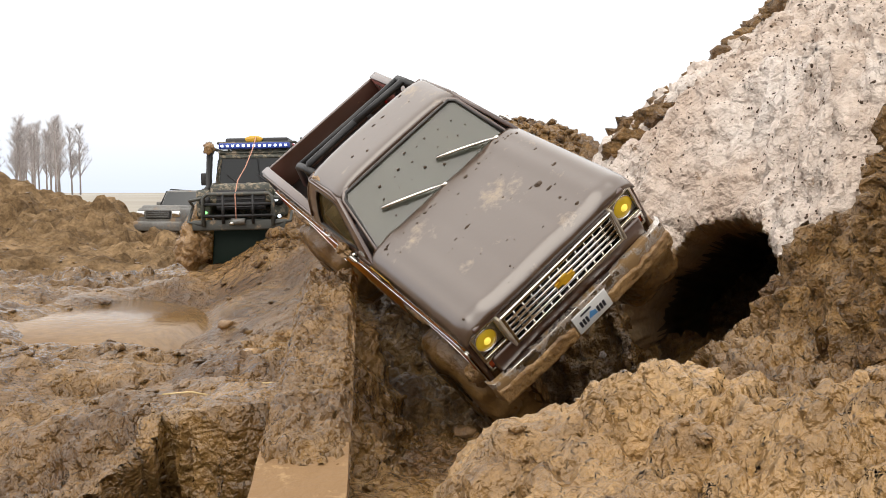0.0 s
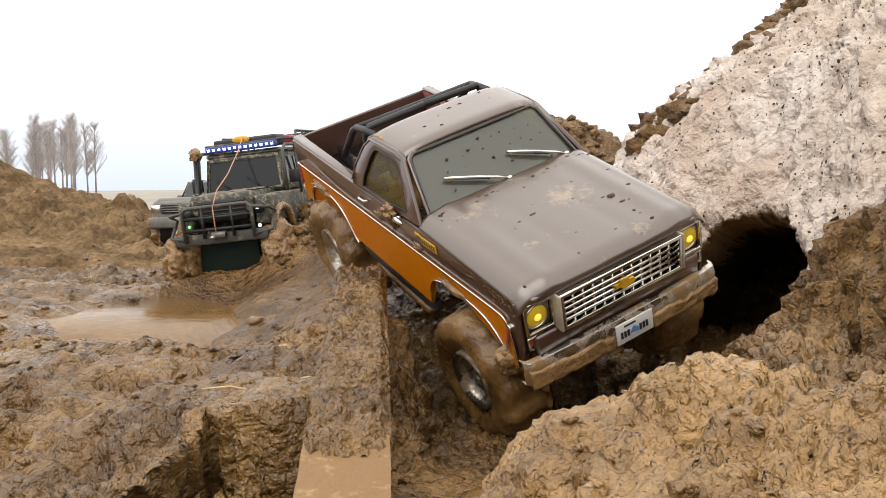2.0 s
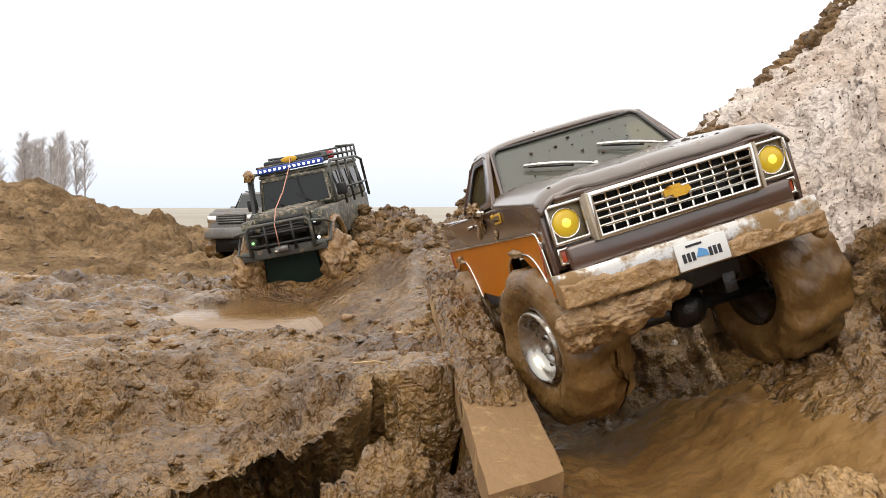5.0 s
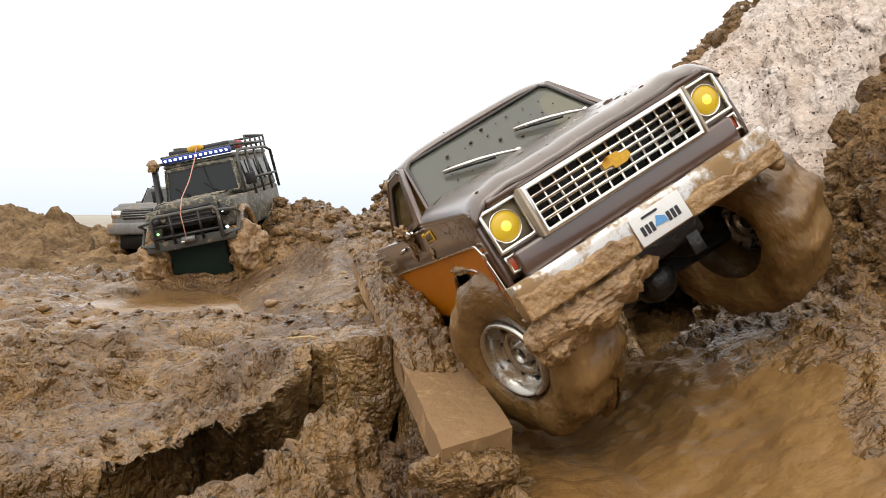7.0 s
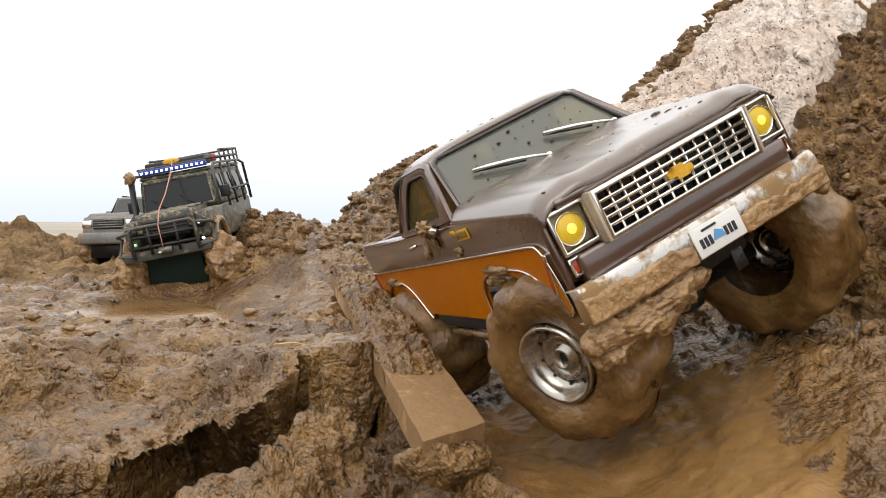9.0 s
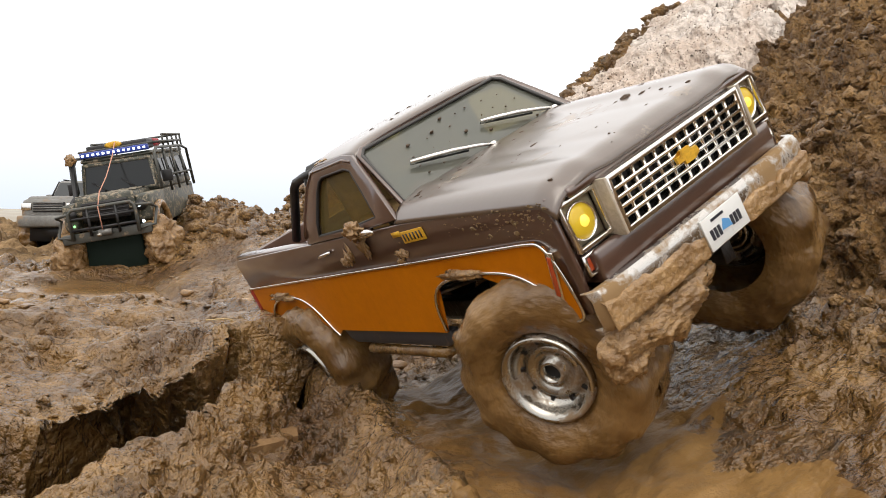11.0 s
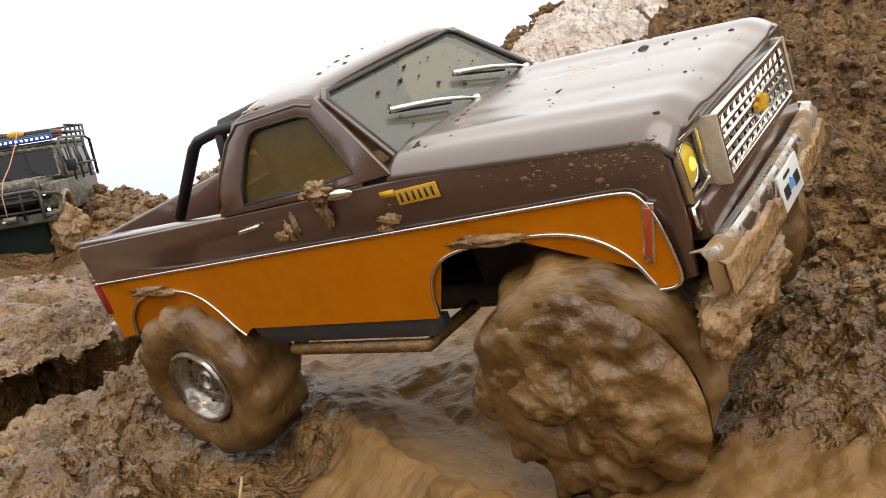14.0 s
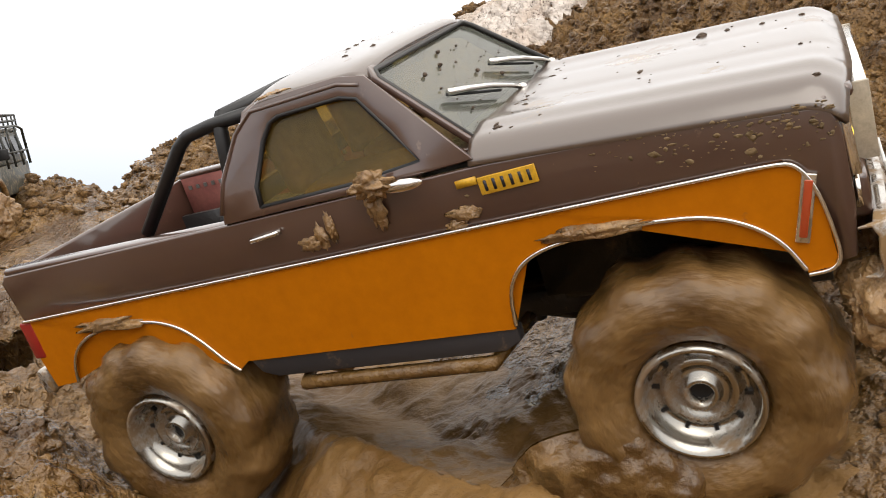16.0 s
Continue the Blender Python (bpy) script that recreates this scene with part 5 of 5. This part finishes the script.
    for k in range(170):
        y = 0.25 - abs(rnd.gauss(0, 0.06))
        z = 0.1 - abs(rnd.gauss(0, 0.012))
        if z < stripe_z(y) + 0.002:
            continue
        s = rnd.choice((0.0003, 0.0004, 0.0006, 0.001)) * rnd.uniform(0.7, 1.3)
        lump((0.0002, s * rnd.uniform(0.8, 2.6), s * rnd.uniform(0.7, 1.4)), k + 200, 1, 0.8, 1.9, sp, (0.1122, y, z))
    tagged(P("mud_splatter", sp, M_splash, "splatter of drying mud"), kind="stuff")
    sp = bmesh.new()
    for k in range(46):
        x, y = rnd.uniform(-0.1, 0.1), 0.082 + abs(rnd.gauss(0, 0.006))
        s = rnd.choice((0.0008, 0.0012, 0.002))
        lump((s * rnd.uniform(0.8, 2.6), s, s * 0.5), k + 500, 1, 0.7, 1.7, sp, (x, y, bonnet(0.5 + x / 0.223, max((y - 0.072) / 0.182, 0))[2] + 0.0012))
    tagged(P("cowl_rubbish", sp, M_speck, "crumbs and scraps along the cowl"), kind="stuff")
    P("roof_mud", lump((0.005, 0.012, 0.003), 15, 3, 0.7, 1.8, at=(0.082, -0.045, 0.169)), M_clod)
    P("arch_mud", lump((0.004, 0.026, 0.004), 16, 3, 0.7, 2.4, at=(0.113, 0.128, 0.057)), M_clod, "smear of mud on the arch lip")
    P("arch_mud", lump((0.006, 0.03, 0.005), 17, 3, 0.7, 2.4, at=(0.112, -0.221, 0.047)), M_clod, "smear of mud on the arch lip")
    for k, (y, z, a, b2) in enumerate(((-0.03, 0.08, 0.004, 0.007), (-0.022, 0.084, 0.003, 0.009), (-0.04, 0.077, 0.006, 0.004), (0.062, 0.078, 0.009, 0.004), (0.055, 0.072, 0.006, 0.003))):
        P("door_splash", lump((0.0012, a, b2), k + 30, 3, 0.9, 2.5, at=(0.1125, y, z)), M_clod, "pale splash of mud")
    # the cab is low: the greenhouse above the belt line comes down by a tenth
    for o in t.children_recursive:
        if o.type == "MESH" and o.name.split(".")[0] in ("cab_side", "side_window", "window_seal", "drip_rail", "roof", "cab_back", "rear_window", "windscreen_frame", "windscreen", "windscreen_seal",
                                                         "wiper", "pivot", "rubber", "roll_bar", "roll_hoop", "roll_bar_cross", "mud_specks", "roof_mud"):
            for v in o.data.vertices:
                v.co.z -= 0.1 * max(v.co.z - 0.112, 0)
    wheels = []
    for k, (s, y, zz) in enumerate(((1, 0.162, -0.036), (-1, 0.162, -0.036), (1, -0.197, -0.039), (-1, -0.194, -0.036))):
        wheels.append((build_wheel(t, pose(s * 0.101, y, zz), s, seed=k), s * 0.101, y, zz))
    return t, wheels, wads[:2]


M_redbed = mat("red_primer", (0.2, 0.06, 0.05), (0.28, 0.1, 0.08), rough=0.6, scale=20)
# beige stands for the ground mirrored in the chrome grille box
M_grille_wall = mat("beige_reflection", (0.5, 0.44, 0.35), (0.42, 0.36, 0.28), rough=0.4, scale=30)
M_bezel = mat("bezel_plastic", (0.35, 0.3, 0.2), rough=0.4, dirt=(0.3, 0.22, 0.12), dirt_at=0.5, dirt_scale=40)
pickup, pickup_wheels, bumper_wads = build_pickup()


# ---- the station wagon with the roof rack, and the silver wagon behind ----
def build_offroader():
    t = tagged(new("off_road_vehicle"), "muddy dark green model off-roader with roof rack and lit lamps", "off-road vehicle")
    P = lambda *a, **k: part(*a[:3], t, *a[3:], **k)
    P("tub", box(-0.09, 0.09, -0.26, 0.09, 0.02, 0.1), M_olive, "muddy green body tub", bevel=0.006)
    P("bonnet", box(-0.066, 0.066, 0.07, 0.215, 0.07, 0.112, taper=(0.003, 0)), M_olive, "bonnet covered with mud", bevel=0.006)
    for s in (1, -1):
        w = box(min(s * 0.064, s * 0.094), max(s * 0.064, s * 0.094), 0.075, 0.212, 0.04, 0.1)
        P("wing", w, M_olive, "muddy front wing", bevel=0.006)
        P("wheel_flare", tube([(s * 0.098, 0.09 + 0.06 * (1 - math.cos(a)), 0.01 + 0.062 * math.sin(a)) for a in np.linspace(0.1, 3.0, 10)], 0.008, None, 8), M_clod, "mud-caked wheel flare")
        P("mud_flank", wad((0.034, 0.06, 0.056), 40 + s, (s * 0.1, 0.185, -0.02), 40.0, 0.018), M_clod, "mass of mud over the wing and wheel")
    P("cab", box(-0.09, 0.09, -0.258, 0.075, 0.1, 0.188, taper=(0.011, 0.008)), M_olive, "green cab with pale roof", bevel=0.006)
    P("roof", box(-0.082, 0.082, -0.255, 0.068, 0.186, 0.196), M_olive, bevel=0.005)
    g = bmesh.new()
    g.faces.new([g.verts.new(p) for p in ((-0.079, 0.0765, 0.114), (0.079, 0.0765, 0.114), (0.072, 0.069, 0.176), (-0.072, 0.069, 0.176))])
    P("windscreen", g, M_dglass, "dark windscreen", smooth=False)
    P("windscreen_frame", ring([(-0.086, 0.077, 0.106), (0.086, 0.077, 0.106), (0.078, 0.0695, 0.184), (-0.078, 0.0695, 0.184)], [(-0.079, 0.077, 0.113), (0.079, 0.077, 0.113), (0.072, 0.0695, 0.177), (-0.072, 0.0695, 0.177)]), M_olive, thick=0.004)
    for x in (-0.036, 0.03):
        P("wiper", tube([(x, 0.08, 0.114), (x + 0.03, 0.0765, 0.138)], 0.0016, None, 6), M_black, "black wiper")
    for s in (1, -1):
        for y0, y1 in ((0.0, 0.062), (-0.085, -0.012), (-0.235, -0.1)):
            P("side_window", box(-0.001, 0.001, y0, y1, -0.026, 0.026), M_dglass, "dark side window", at=pose(s * 0.0855, 0, 0.148, 0, -7 * s, 0), smooth=False)
        cage = [(s * 0.097, -0.25, 0.09), (s * 0.093, -0.252, 0.19), (s * 0.092, -0.2, 0.2), (s * 0.092, 0.06, 0.2), (s * 0.092, 0.082, 0.185), (s * 0.096, 0.09, 0.1)]
        P("cage_tube", tube(cage, 0.0036, None, 8), M_cage, "grey outer cage tube")
        for y in (-0.17, -0.08, 0.0):
            P("cage_post", tube([(s * 0.097, y, 0.09), (s * 0.093, y, 0.2)], 0.003, None, 8), M_cage)
        P("cage_rail", tube([(s * 0.096, -0.25, 0.13), (s * 0.096, 0.0, 0.13)], 0.0028, None, 8), M_cage)
        P("door_mirror", box(-0.012, 0.012, -0.003, 0.003, -0.014, 0.014), M_black, "black door mirror", at=pose(s * 0.108, 0.068, 0.13), bevel=0.002)
    P("snorkel", tube([(0.094, 0.16, 0.09), (0.096, 0.1, 0.11), (0.096, 0.085, 0.19)], 0.006, None, 8), M_black, "black snorkel")
    P("snorkel_head", lump((0.012, 0.012, 0.014), 6, 3, 0.5, at=(0.096, 0.087, 0.2)), M_clod, "mud-plugged snorkel head")
    gr = P("grille", box(-0.05, 0.05, 0.214, 0.219, 0.055, 0.098), M_black, "black front grille", bevel=0.002)
    for k in range(5):
        part("grille_bar", box(-0.048, 0.048, 0.219, 0.2205, 0.06 + 0.008 * k, 0.063 + 0.008 * k), M_rocker, gr)
    for s, m in ((-1, M_led), (1, M_green)):
        P("headlamp", lathe([(0, 0.012), (0.004, 0.012), (0.004, 0.0002)], 20), M_black, "black headlamp", at=pose(s * 0.075, 0.212, 0.075, 0, 0, 90))
        P("lamp_light", lathe([(0.004, 0.0042 if s < 0 else 0.003), (0.0065, 0.0002)], 14), m, "small lit lamp", at=pose(s * 0.072, 0.213, 0.076 if s < 0 else 0.05, 0, 0, 90))
    P("fog_light", lathe([(0.0, 0.0036), (0.003, 0.0002)], 14), M_led, "white lit fog lamp", at=pose(-0.082, 0.243, 0.04, 0, 0, 90))
    P("bumper", box(-0.095, 0.095, 0.224, 0.242, 0.012, 0.034), M_cage, "black steel bumper", bevel=0.003)
    bar = P("bull_bar", tube([(-0.07, 0.245, 0.02), (-0.07, 0.247, 0.08), (-0.062, 0.246, 0.088), (0.062, 0.246, 0.088), (0.07, 0.247, 0.08), (0.07, 0.245, 0.02)], 0.0042, None, 8), M_cage, "black tubular bull bar")
    for z in (0.042, 0.066):
        part("cross_tube", tube([(-0.07, 0.247, z), (0.07, 0.247, z)], 0.0032, None, 8), M_black, bar)
    for x in (-0.03, 0.03):
        part("upright_tube", tube([(x, 0.247, 0.025), (x, 0.247, 0.087)], 0.0032, None, 8), M_black, bar)
    for s in (1, -1):
        part("corner_tube", tube([(s * 0.07, 0.247, 0.08), (s * 0.1, 0.235, 0.075), (s * 0.103, 0.2, 0.065), (s * 0.103, 0.236, 0.03), (s * 0.07, 0.245, 0.025)], 0.0034, None, 8), M_cage, bar)
    wn_ = P("winch", lathe([(-0.014, 0.005), (-0.014, 0.007), (0.014, 0.007), (0.014, 0.005)], 16), M_silver, "silver winch drum", at=pose(0, 0.247, 0.03))
    part("hook", lump((0.006, 0.003, 0.004), 2, 2, 0.3, at=(0.012, 0.006, -0.004)), M_steel, wn_)
    # light bar on the roof edge
    lb = P("light_bar", box(-0.078, 0.078, 0.06, 0.074, 0.198, 0.212), M_ledblue, "blue light bar with white lit cells", bevel=0.002)
    for k in range(13):
        part("led", box(-0.0027, 0.0027, 0, 0.0016, -0.0026, 0.0026), M_led, lb, at=pose(-0.07 + 0.0117 * k, 0.074, 0.205), smooth=False)
    # roof rack and its load
    rk = P("roof_rack", tube([(-0.085, 0.05, 0.214), (0.085, 0.05, 0.214), (0.085, -0.24, 0.216), (-0.085, -0.24, 0.216), (-0.085, 0.05, 0.214)], 0.003, None, 8), M_cage, "tubular roof rack")
    part("upper_rail", tube([(-0.085, -0.05, 0.232), (-0.085, -0.24, 0.232), (0.085, -0.24, 0.232), (0.085, -0.05, 0.232)], 0.003, None, 8), M_cage, rk)
    for y in (-0.05, -0.1, -0.15, -0.2, -0.24):
        for s in (1, -1):
            part("rack_post", tube([(s * 0.085, y, 0.2), (s * 0.085, y, 0.232)], 0.0026, None, 6), M_cage, rk)
    P("roof_box", box(-0.07, 0.07, -0.02, 0.045, 0.202, 0.226), M_black, "black roof box", bevel=0.004)
    P("oval_badge", lump((0.02, 0.003, 0.008), 1, 3, 0.0, at=(0.005, 0.05, 0.222)), M_gold, "yellow oval badge")
    P("fuel_can", box(-0.06, 0.0, -0.12, -0.06, 0.206, 0.226), M_redbox, "red fuel can", bevel=0.004)
    P("rope", tube([(0.0, 0.052, 0.226), (0.0, 0.09, 0.195), (0.004, 0.15, 0.15), (0.006, 0.215, 0.118), (0.004, 0.252, 0.086), (0.002, 0.256, 0.035)], 0.0013, None, 6), M_rope, "slack pink tow rope")
    P("underbody", box(-0.06, 0.06, -0.24, 0.17, -0.03, 0.03, taper=(0.01, 0.01)), M_dark, bevel=0.004)
    # added dark block that stands for the shadow below the bumper
    P("front_skirt", box(-0.064, 0.064, 0.19, 0.212, -0.07, 0.016, taper=(0.004, 0.004)), M_under_shade, "dark green skirt under the bumper", bevel=0.004)
    P("underbody_mud", wad((0.085, 0.03, 0.014), 21, (0, 0.215, -0.078), 45.0, 0.014), M_mud, "dark wet mud packed under the bumper")
    P("bonnet_mud", grid(lambda u, v: ((u - 0.5) * 0.125, 0.085 + v * 0.12, 0.1125 + 0.004 * noise.fractal(Vector((u * 5, v * 5, 2)), 1, 2, 4)), 36, 30), M_caked, "cake of grey mud on the bonnet")
    for k, (s, y) in enumerate(((1, 0.15), (-1, 0.15), (1, -0.165), (-1, -0.165))):
        build_wheel(t, pose(s * 0.088, y, -0.03), s, 0.062, 0.05, 10 + k, 0.03)
    return t


def build_wagon():
    t = tagged(new("station_wagon"), "muddy silver scale model four-wheel-drive wagon", "off-road vehicle")
    P = lambda *a, **k: part(*a[:3], t, *a[3:], **k)
    P("body", box(-0.094, 0.094, -0.25, 0.215, 0.01, 0.085, taper=(0.004, 0.004)), M_silver, "muddy silver body", bevel=0.012)
    P("bonnet", box(-0.082, 0.082, 0.06, 0.205, 0.08, 0.094, taper=(0.006, 0.01)), M_silver, bevel=0.006)
    P("cab", box(-0.088, 0.088, -0.245, 0.075, 0.083, 0.152, taper=(0.014, 0.028)), M_silver, "silver cab", bevel=0.008)
    g = bmesh.new()
    g.faces.new([g.verts.new(p) for p in ((-0.078, 0.0755, 0.092), (0.078, 0.0755, 0.092), (0.068, 0.051, 0.145), (-0.068, 0.051, 0.145))])
    P("windscreen", g, M_wglass, "pale reflecting windscreen", smooth=False)
    for s in (1, -1):
        for y0, y1 in ((-0.01, 0.045), (-0.085, -0.02), (-0.2, -0.095)):
            P("side_window", box(-0.001, 0.001, y0, y1, -0.024, 0.024), M_dglass, "dark side window", at=pose(s * 0.0825, 0, 0.118, 0, -11 * s, 0), smooth=False)
        P("headlamp", box(min(s * 0.055, s * 0.088), max(s * 0.055, s * 0.088), 0.207, 0.2165, 0.05, 0.072), M_chrome, "clear headlamp", bevel=0.003)
        P("door_mirror", box(-0.012, 0.012, -0.004, 0.004, -0.009, 0.009), M_silver, "silver door mirror", at=pose(s * 0.102, 0.05, 0.1), bevel=0.003)
        P("roof_rail", tube([(s * 0.068, -0.2, 0.156), (s * 0.068, 0.03, 0.156)], 0.0022, None, 6), M_black, "black roof rail")
        P("pillar_bar", tube([(s * 0.095, 0.06, 0.09), (s * 0.079, 0.035, 0.15)], 0.003, None, 6), M_black)
        P("fender_flare", tube([(s * 0.096, 0.08 + 0.06 * (1 - math.cos(a)), 0.0 + 0.06 * math.sin(a)) for a in np.linspace(0.1, 3.0, 10)], 0.007, None, 8), M_silver)
    gr = P("grille", box(-0.05, 0.05, 0.209, 0.2175, 0.045, 0.075), M_black, "dark grille", bevel=0.002)
    for k in range(4):
        part("grille_bar", box(-0.048, 0.048, 0.2175, 0.219, 0.049 + 0.007 * k, 0.052 + 0.007 * k), M_silver, gr)
    P("bumper", box(-0.096, 0.096, 0.2, 0.228, 0.0, 0.035), M_silver, "silver bumper splashed with mud", bevel=0.006)
    P("underbody", box(-0.07, 0.07, -0.22, 0.2, -0.04, 0.02), M_black)
    for k, (s, y) in enumerate(((1, 0.14), (-1, 0.14), (1, -0.16), (-1, -0.16))):
        build_wheel(t, pose(s * 0.088, y, -0.028), s, 0.06, 0.05, 20 + k, 0.03)
    return t


# near-black green for the shadow under the bumper, with some mud
M_under_shade = mat("under_bumper_shade", (0.006, 0.013, 0.009), rough=0.6, spec=0.15, bump=0.2, dirt=(0.1, 0.07, 0.04), dirt_at=0.66, dirt_scale=40)
M_cage = mat("grey_tube", (0.06, 0.062, 0.055), rough=0.5, dirt=(0.26, 0.19, 0.12), dirt_at=0.58, dirt_scale=30)
M_wglass = glass_mat("pale_screen", (0.2, 0.22, 0.23), 0.12, 0.9)
offroader = build_offroader()
offroader.scale = (0.94, 0.94, 0.9)
wagon = build_wagon()


def build_straws():
    rnd = random.Random(2)
    for x, y, dx, dy, dz in ((-0.145, 0.11, 0.01, -0.01, 0.05), (-0.12, 0.09, -0.012, 0.01, 0.035), (-0.11, 0.1, 0.035, 0.012, 0.012), (-0.18, 0.735, 0.05, 0.0, 0.01), (-0.2, 0.74, -0.04, -0.01, 0.004)):
        x, y, z = ground_spot(x, y)
        p = Vector((x, y, z - 0.004))
        q = p + Vector((dx, dy, dz))
        b = tube([p, p.lerp(q, 0.5) + Vector((rnd.uniform(-0.004, 0.004), 0, 0.003)), q], 0.0012, None, 6, 0.0008)
        tagged(link("straw", b, M_straw), "dry pale straw stalk stuck in the mud", "straw", group="straws in the mud")
    z = float(ground_height(np.array([-0.3]), np.array([0.15]))[0])
    for k in range(14):
        b = grid(lambda u, v: ((u - 0.5) * 0.008 * math.sin(math.pi * min(max(v, 0.05), 0.95)), v * 0.016, 0.004 * math.sin(v * 3)), 4, 6)
        ob = link("dead_leaf", b, M_leaf, at=pose(-0.3 + rnd.uniform(-0.02, 0.02), 0.14 + rnd.uniform(-0.02, 0.02), z + 0.008 + rnd.uniform(0, 0.012), rnd.uniform(-20, 40), rnd.uniform(-30, 30), rnd.uniform(0, 360)))
        tagged(ob, "withered yellow leaf on the mud", "leaf", group="withered leaves")


build_straws()


def build_clump(parent):
    """The slab of mud that slides over the front wheel and drops off it."""
    def wob(x, r, a):
        q = Vector((math.cos(a) * r * 42, math.sin(a) * r * 42, 3.0 + r * 20))
        k = noise.fractal(q, 0.9, 2.2, 5)
        pit = 0.014 * math.exp(-((a - 4.2) / 0.5) ** 2 - ((r - 0.03) / 0.016) ** 2)
        edge = min(r / 0.03, 1)
        return max(r * (1 + 0.07 * k * edge), 0.0003), x + 0.009 * k - pit

    rs = [0.0003] + [0.0024 * i for i in range(1, 31)]
    bm = lathe([(0.021 * max(1 - (r / 0.073) ** 2, 0) ** 0.6 - 0.008, r) for r in rs], 120, None, wob)
    lathe([(-0.008, 0.072), (-0.016, 0.06), (-0.016, 0.0003)], 120, bm, wob)
    bmesh.ops.remove_doubles(bm, verts=bm.verts, dist=0.0004)
    return part("mud_slab", bm, M_tyre, parent, "slab of wet mud sliding off the wheel")


mud_slab = build_clump(pickup)


def motions():
    walk(pickup, [(r[0], pose(*r[1:])) for r in TRUCK])
    for ob, x, y, z in pickup_wheels:
        rows, a = [], 0.0
        for k in range(81):
            t = k * 0.2
            steer = float(np.interp(t, [0, 3, 4.2, 6.3, 9.7, 13.0, 14.5, 16.0], [0, 2, 8, 22, 24, 20, 8, 2])) if y > 0 else 0.0
            lift = float(np.interp(t, [0, 3, 6.3, 13.0, 14.2, 16.0], [0, 0, 0.016, 0.014, 0.002, -0.005])) if y > 0 and x > 0 else 0.0
            rows.append((t, pose(x, y + 0.0008 * steer, z + lift, 0, 0, steer) @ pose(0, 0, 0, a)))
            a -= 40 if t < 4.2 else (55 if t < 11.8 else 65)
        walk(ob, rows)
    walk(offroader, [(t, pose(x, y, z, rx, ry, rz)) for t, x, y, z, rx, ry, rz in (
        (0, -0.405, 1.87, 0.210, 2, 1, 181), (0.5, -0.42, 1.82, 0.206, 0, 3, 176), (1.0, -0.425, 1.79, 0.205, -2, 5, 174), (2.0, -0.43, 1.78, 0.205, -3, 6, 173), (3.0, -0.43, 1.78, 0.205, -4, 7, 173),
        (4.2, -0.433, 1.77, 0.207, -5, 9.5, 173), (6.3, -0.458, 1.76, 0.210, -6, 11, 172), (16.0, -0.458, 1.76, 0.210, -6, 11, 172))])
    walk(wagon, [(t, pose(x, y, z, 2, ry, rz)) for t, x, y, z, ry, rz in (
        (0, -0.99, 3.3, 0.155, 0, 165), (1.0, -0.9, 3.05, 0.165, 0, 163), (2.0, -0.82, 2.8, 0.178, 2, 161), (4.2, -0.75, 2.7, 0.19, 2, 160), (6.3, -0.73, 2.62, 0.194, 2, 160), (16.0, -0.73, 2.62, 0.194, 2, 160))])
    walk(mud_heap, [(0.0, pose(0, 0, 0)), (3.2, pose(0, 0, 0)), (4.2, pose(0, -0.01, -0.02)), (6.0, pose(0.02, -0.05, -0.165)), (16.0, pose(0.02, -0.05, -0.165))])
    # the bumper scoops up its mud as the nose ploughs through the heap
    for ob in bumper_wads:
        walk(ob, [(0.0, pose(0, -0.035, 0.03)), (1.8, pose(0, -0.035, 0.03)), (3.0, pose(0, 0, 0)), (16.0, pose(0, 0, 0))])
    walk(mud_slab, [(0.0, pose(0.085, 0.17, -0.03)), (11.5, pose(0.085, 0.17, -0.03)), (12.3, pose(0.131, 0.118, -0.055, 30)), (13.0, pose(0.135, 0.125, -0.055, 12)), (13.5, pose(0.136, 0.165, -0.04, 0)),
                    (14.0, pose(0.136, 0.17, -0.045, -20)), (14.4, pose(0.136, 0.165, -0.065, -25)), (14.9, pose(0.135, 0.155, -0.115, -25)), (16.0, pose(0.135, 0.1, -0.125, -30))])
    rest = plank.matrix_basis.copy()
    shoved = pose(-0.125, 0.12, -0.085) @ rest
    walk(plank, [(0.0, rest), (9.7, rest), (11.8, shoved), (16.0, shoved)])


motions()
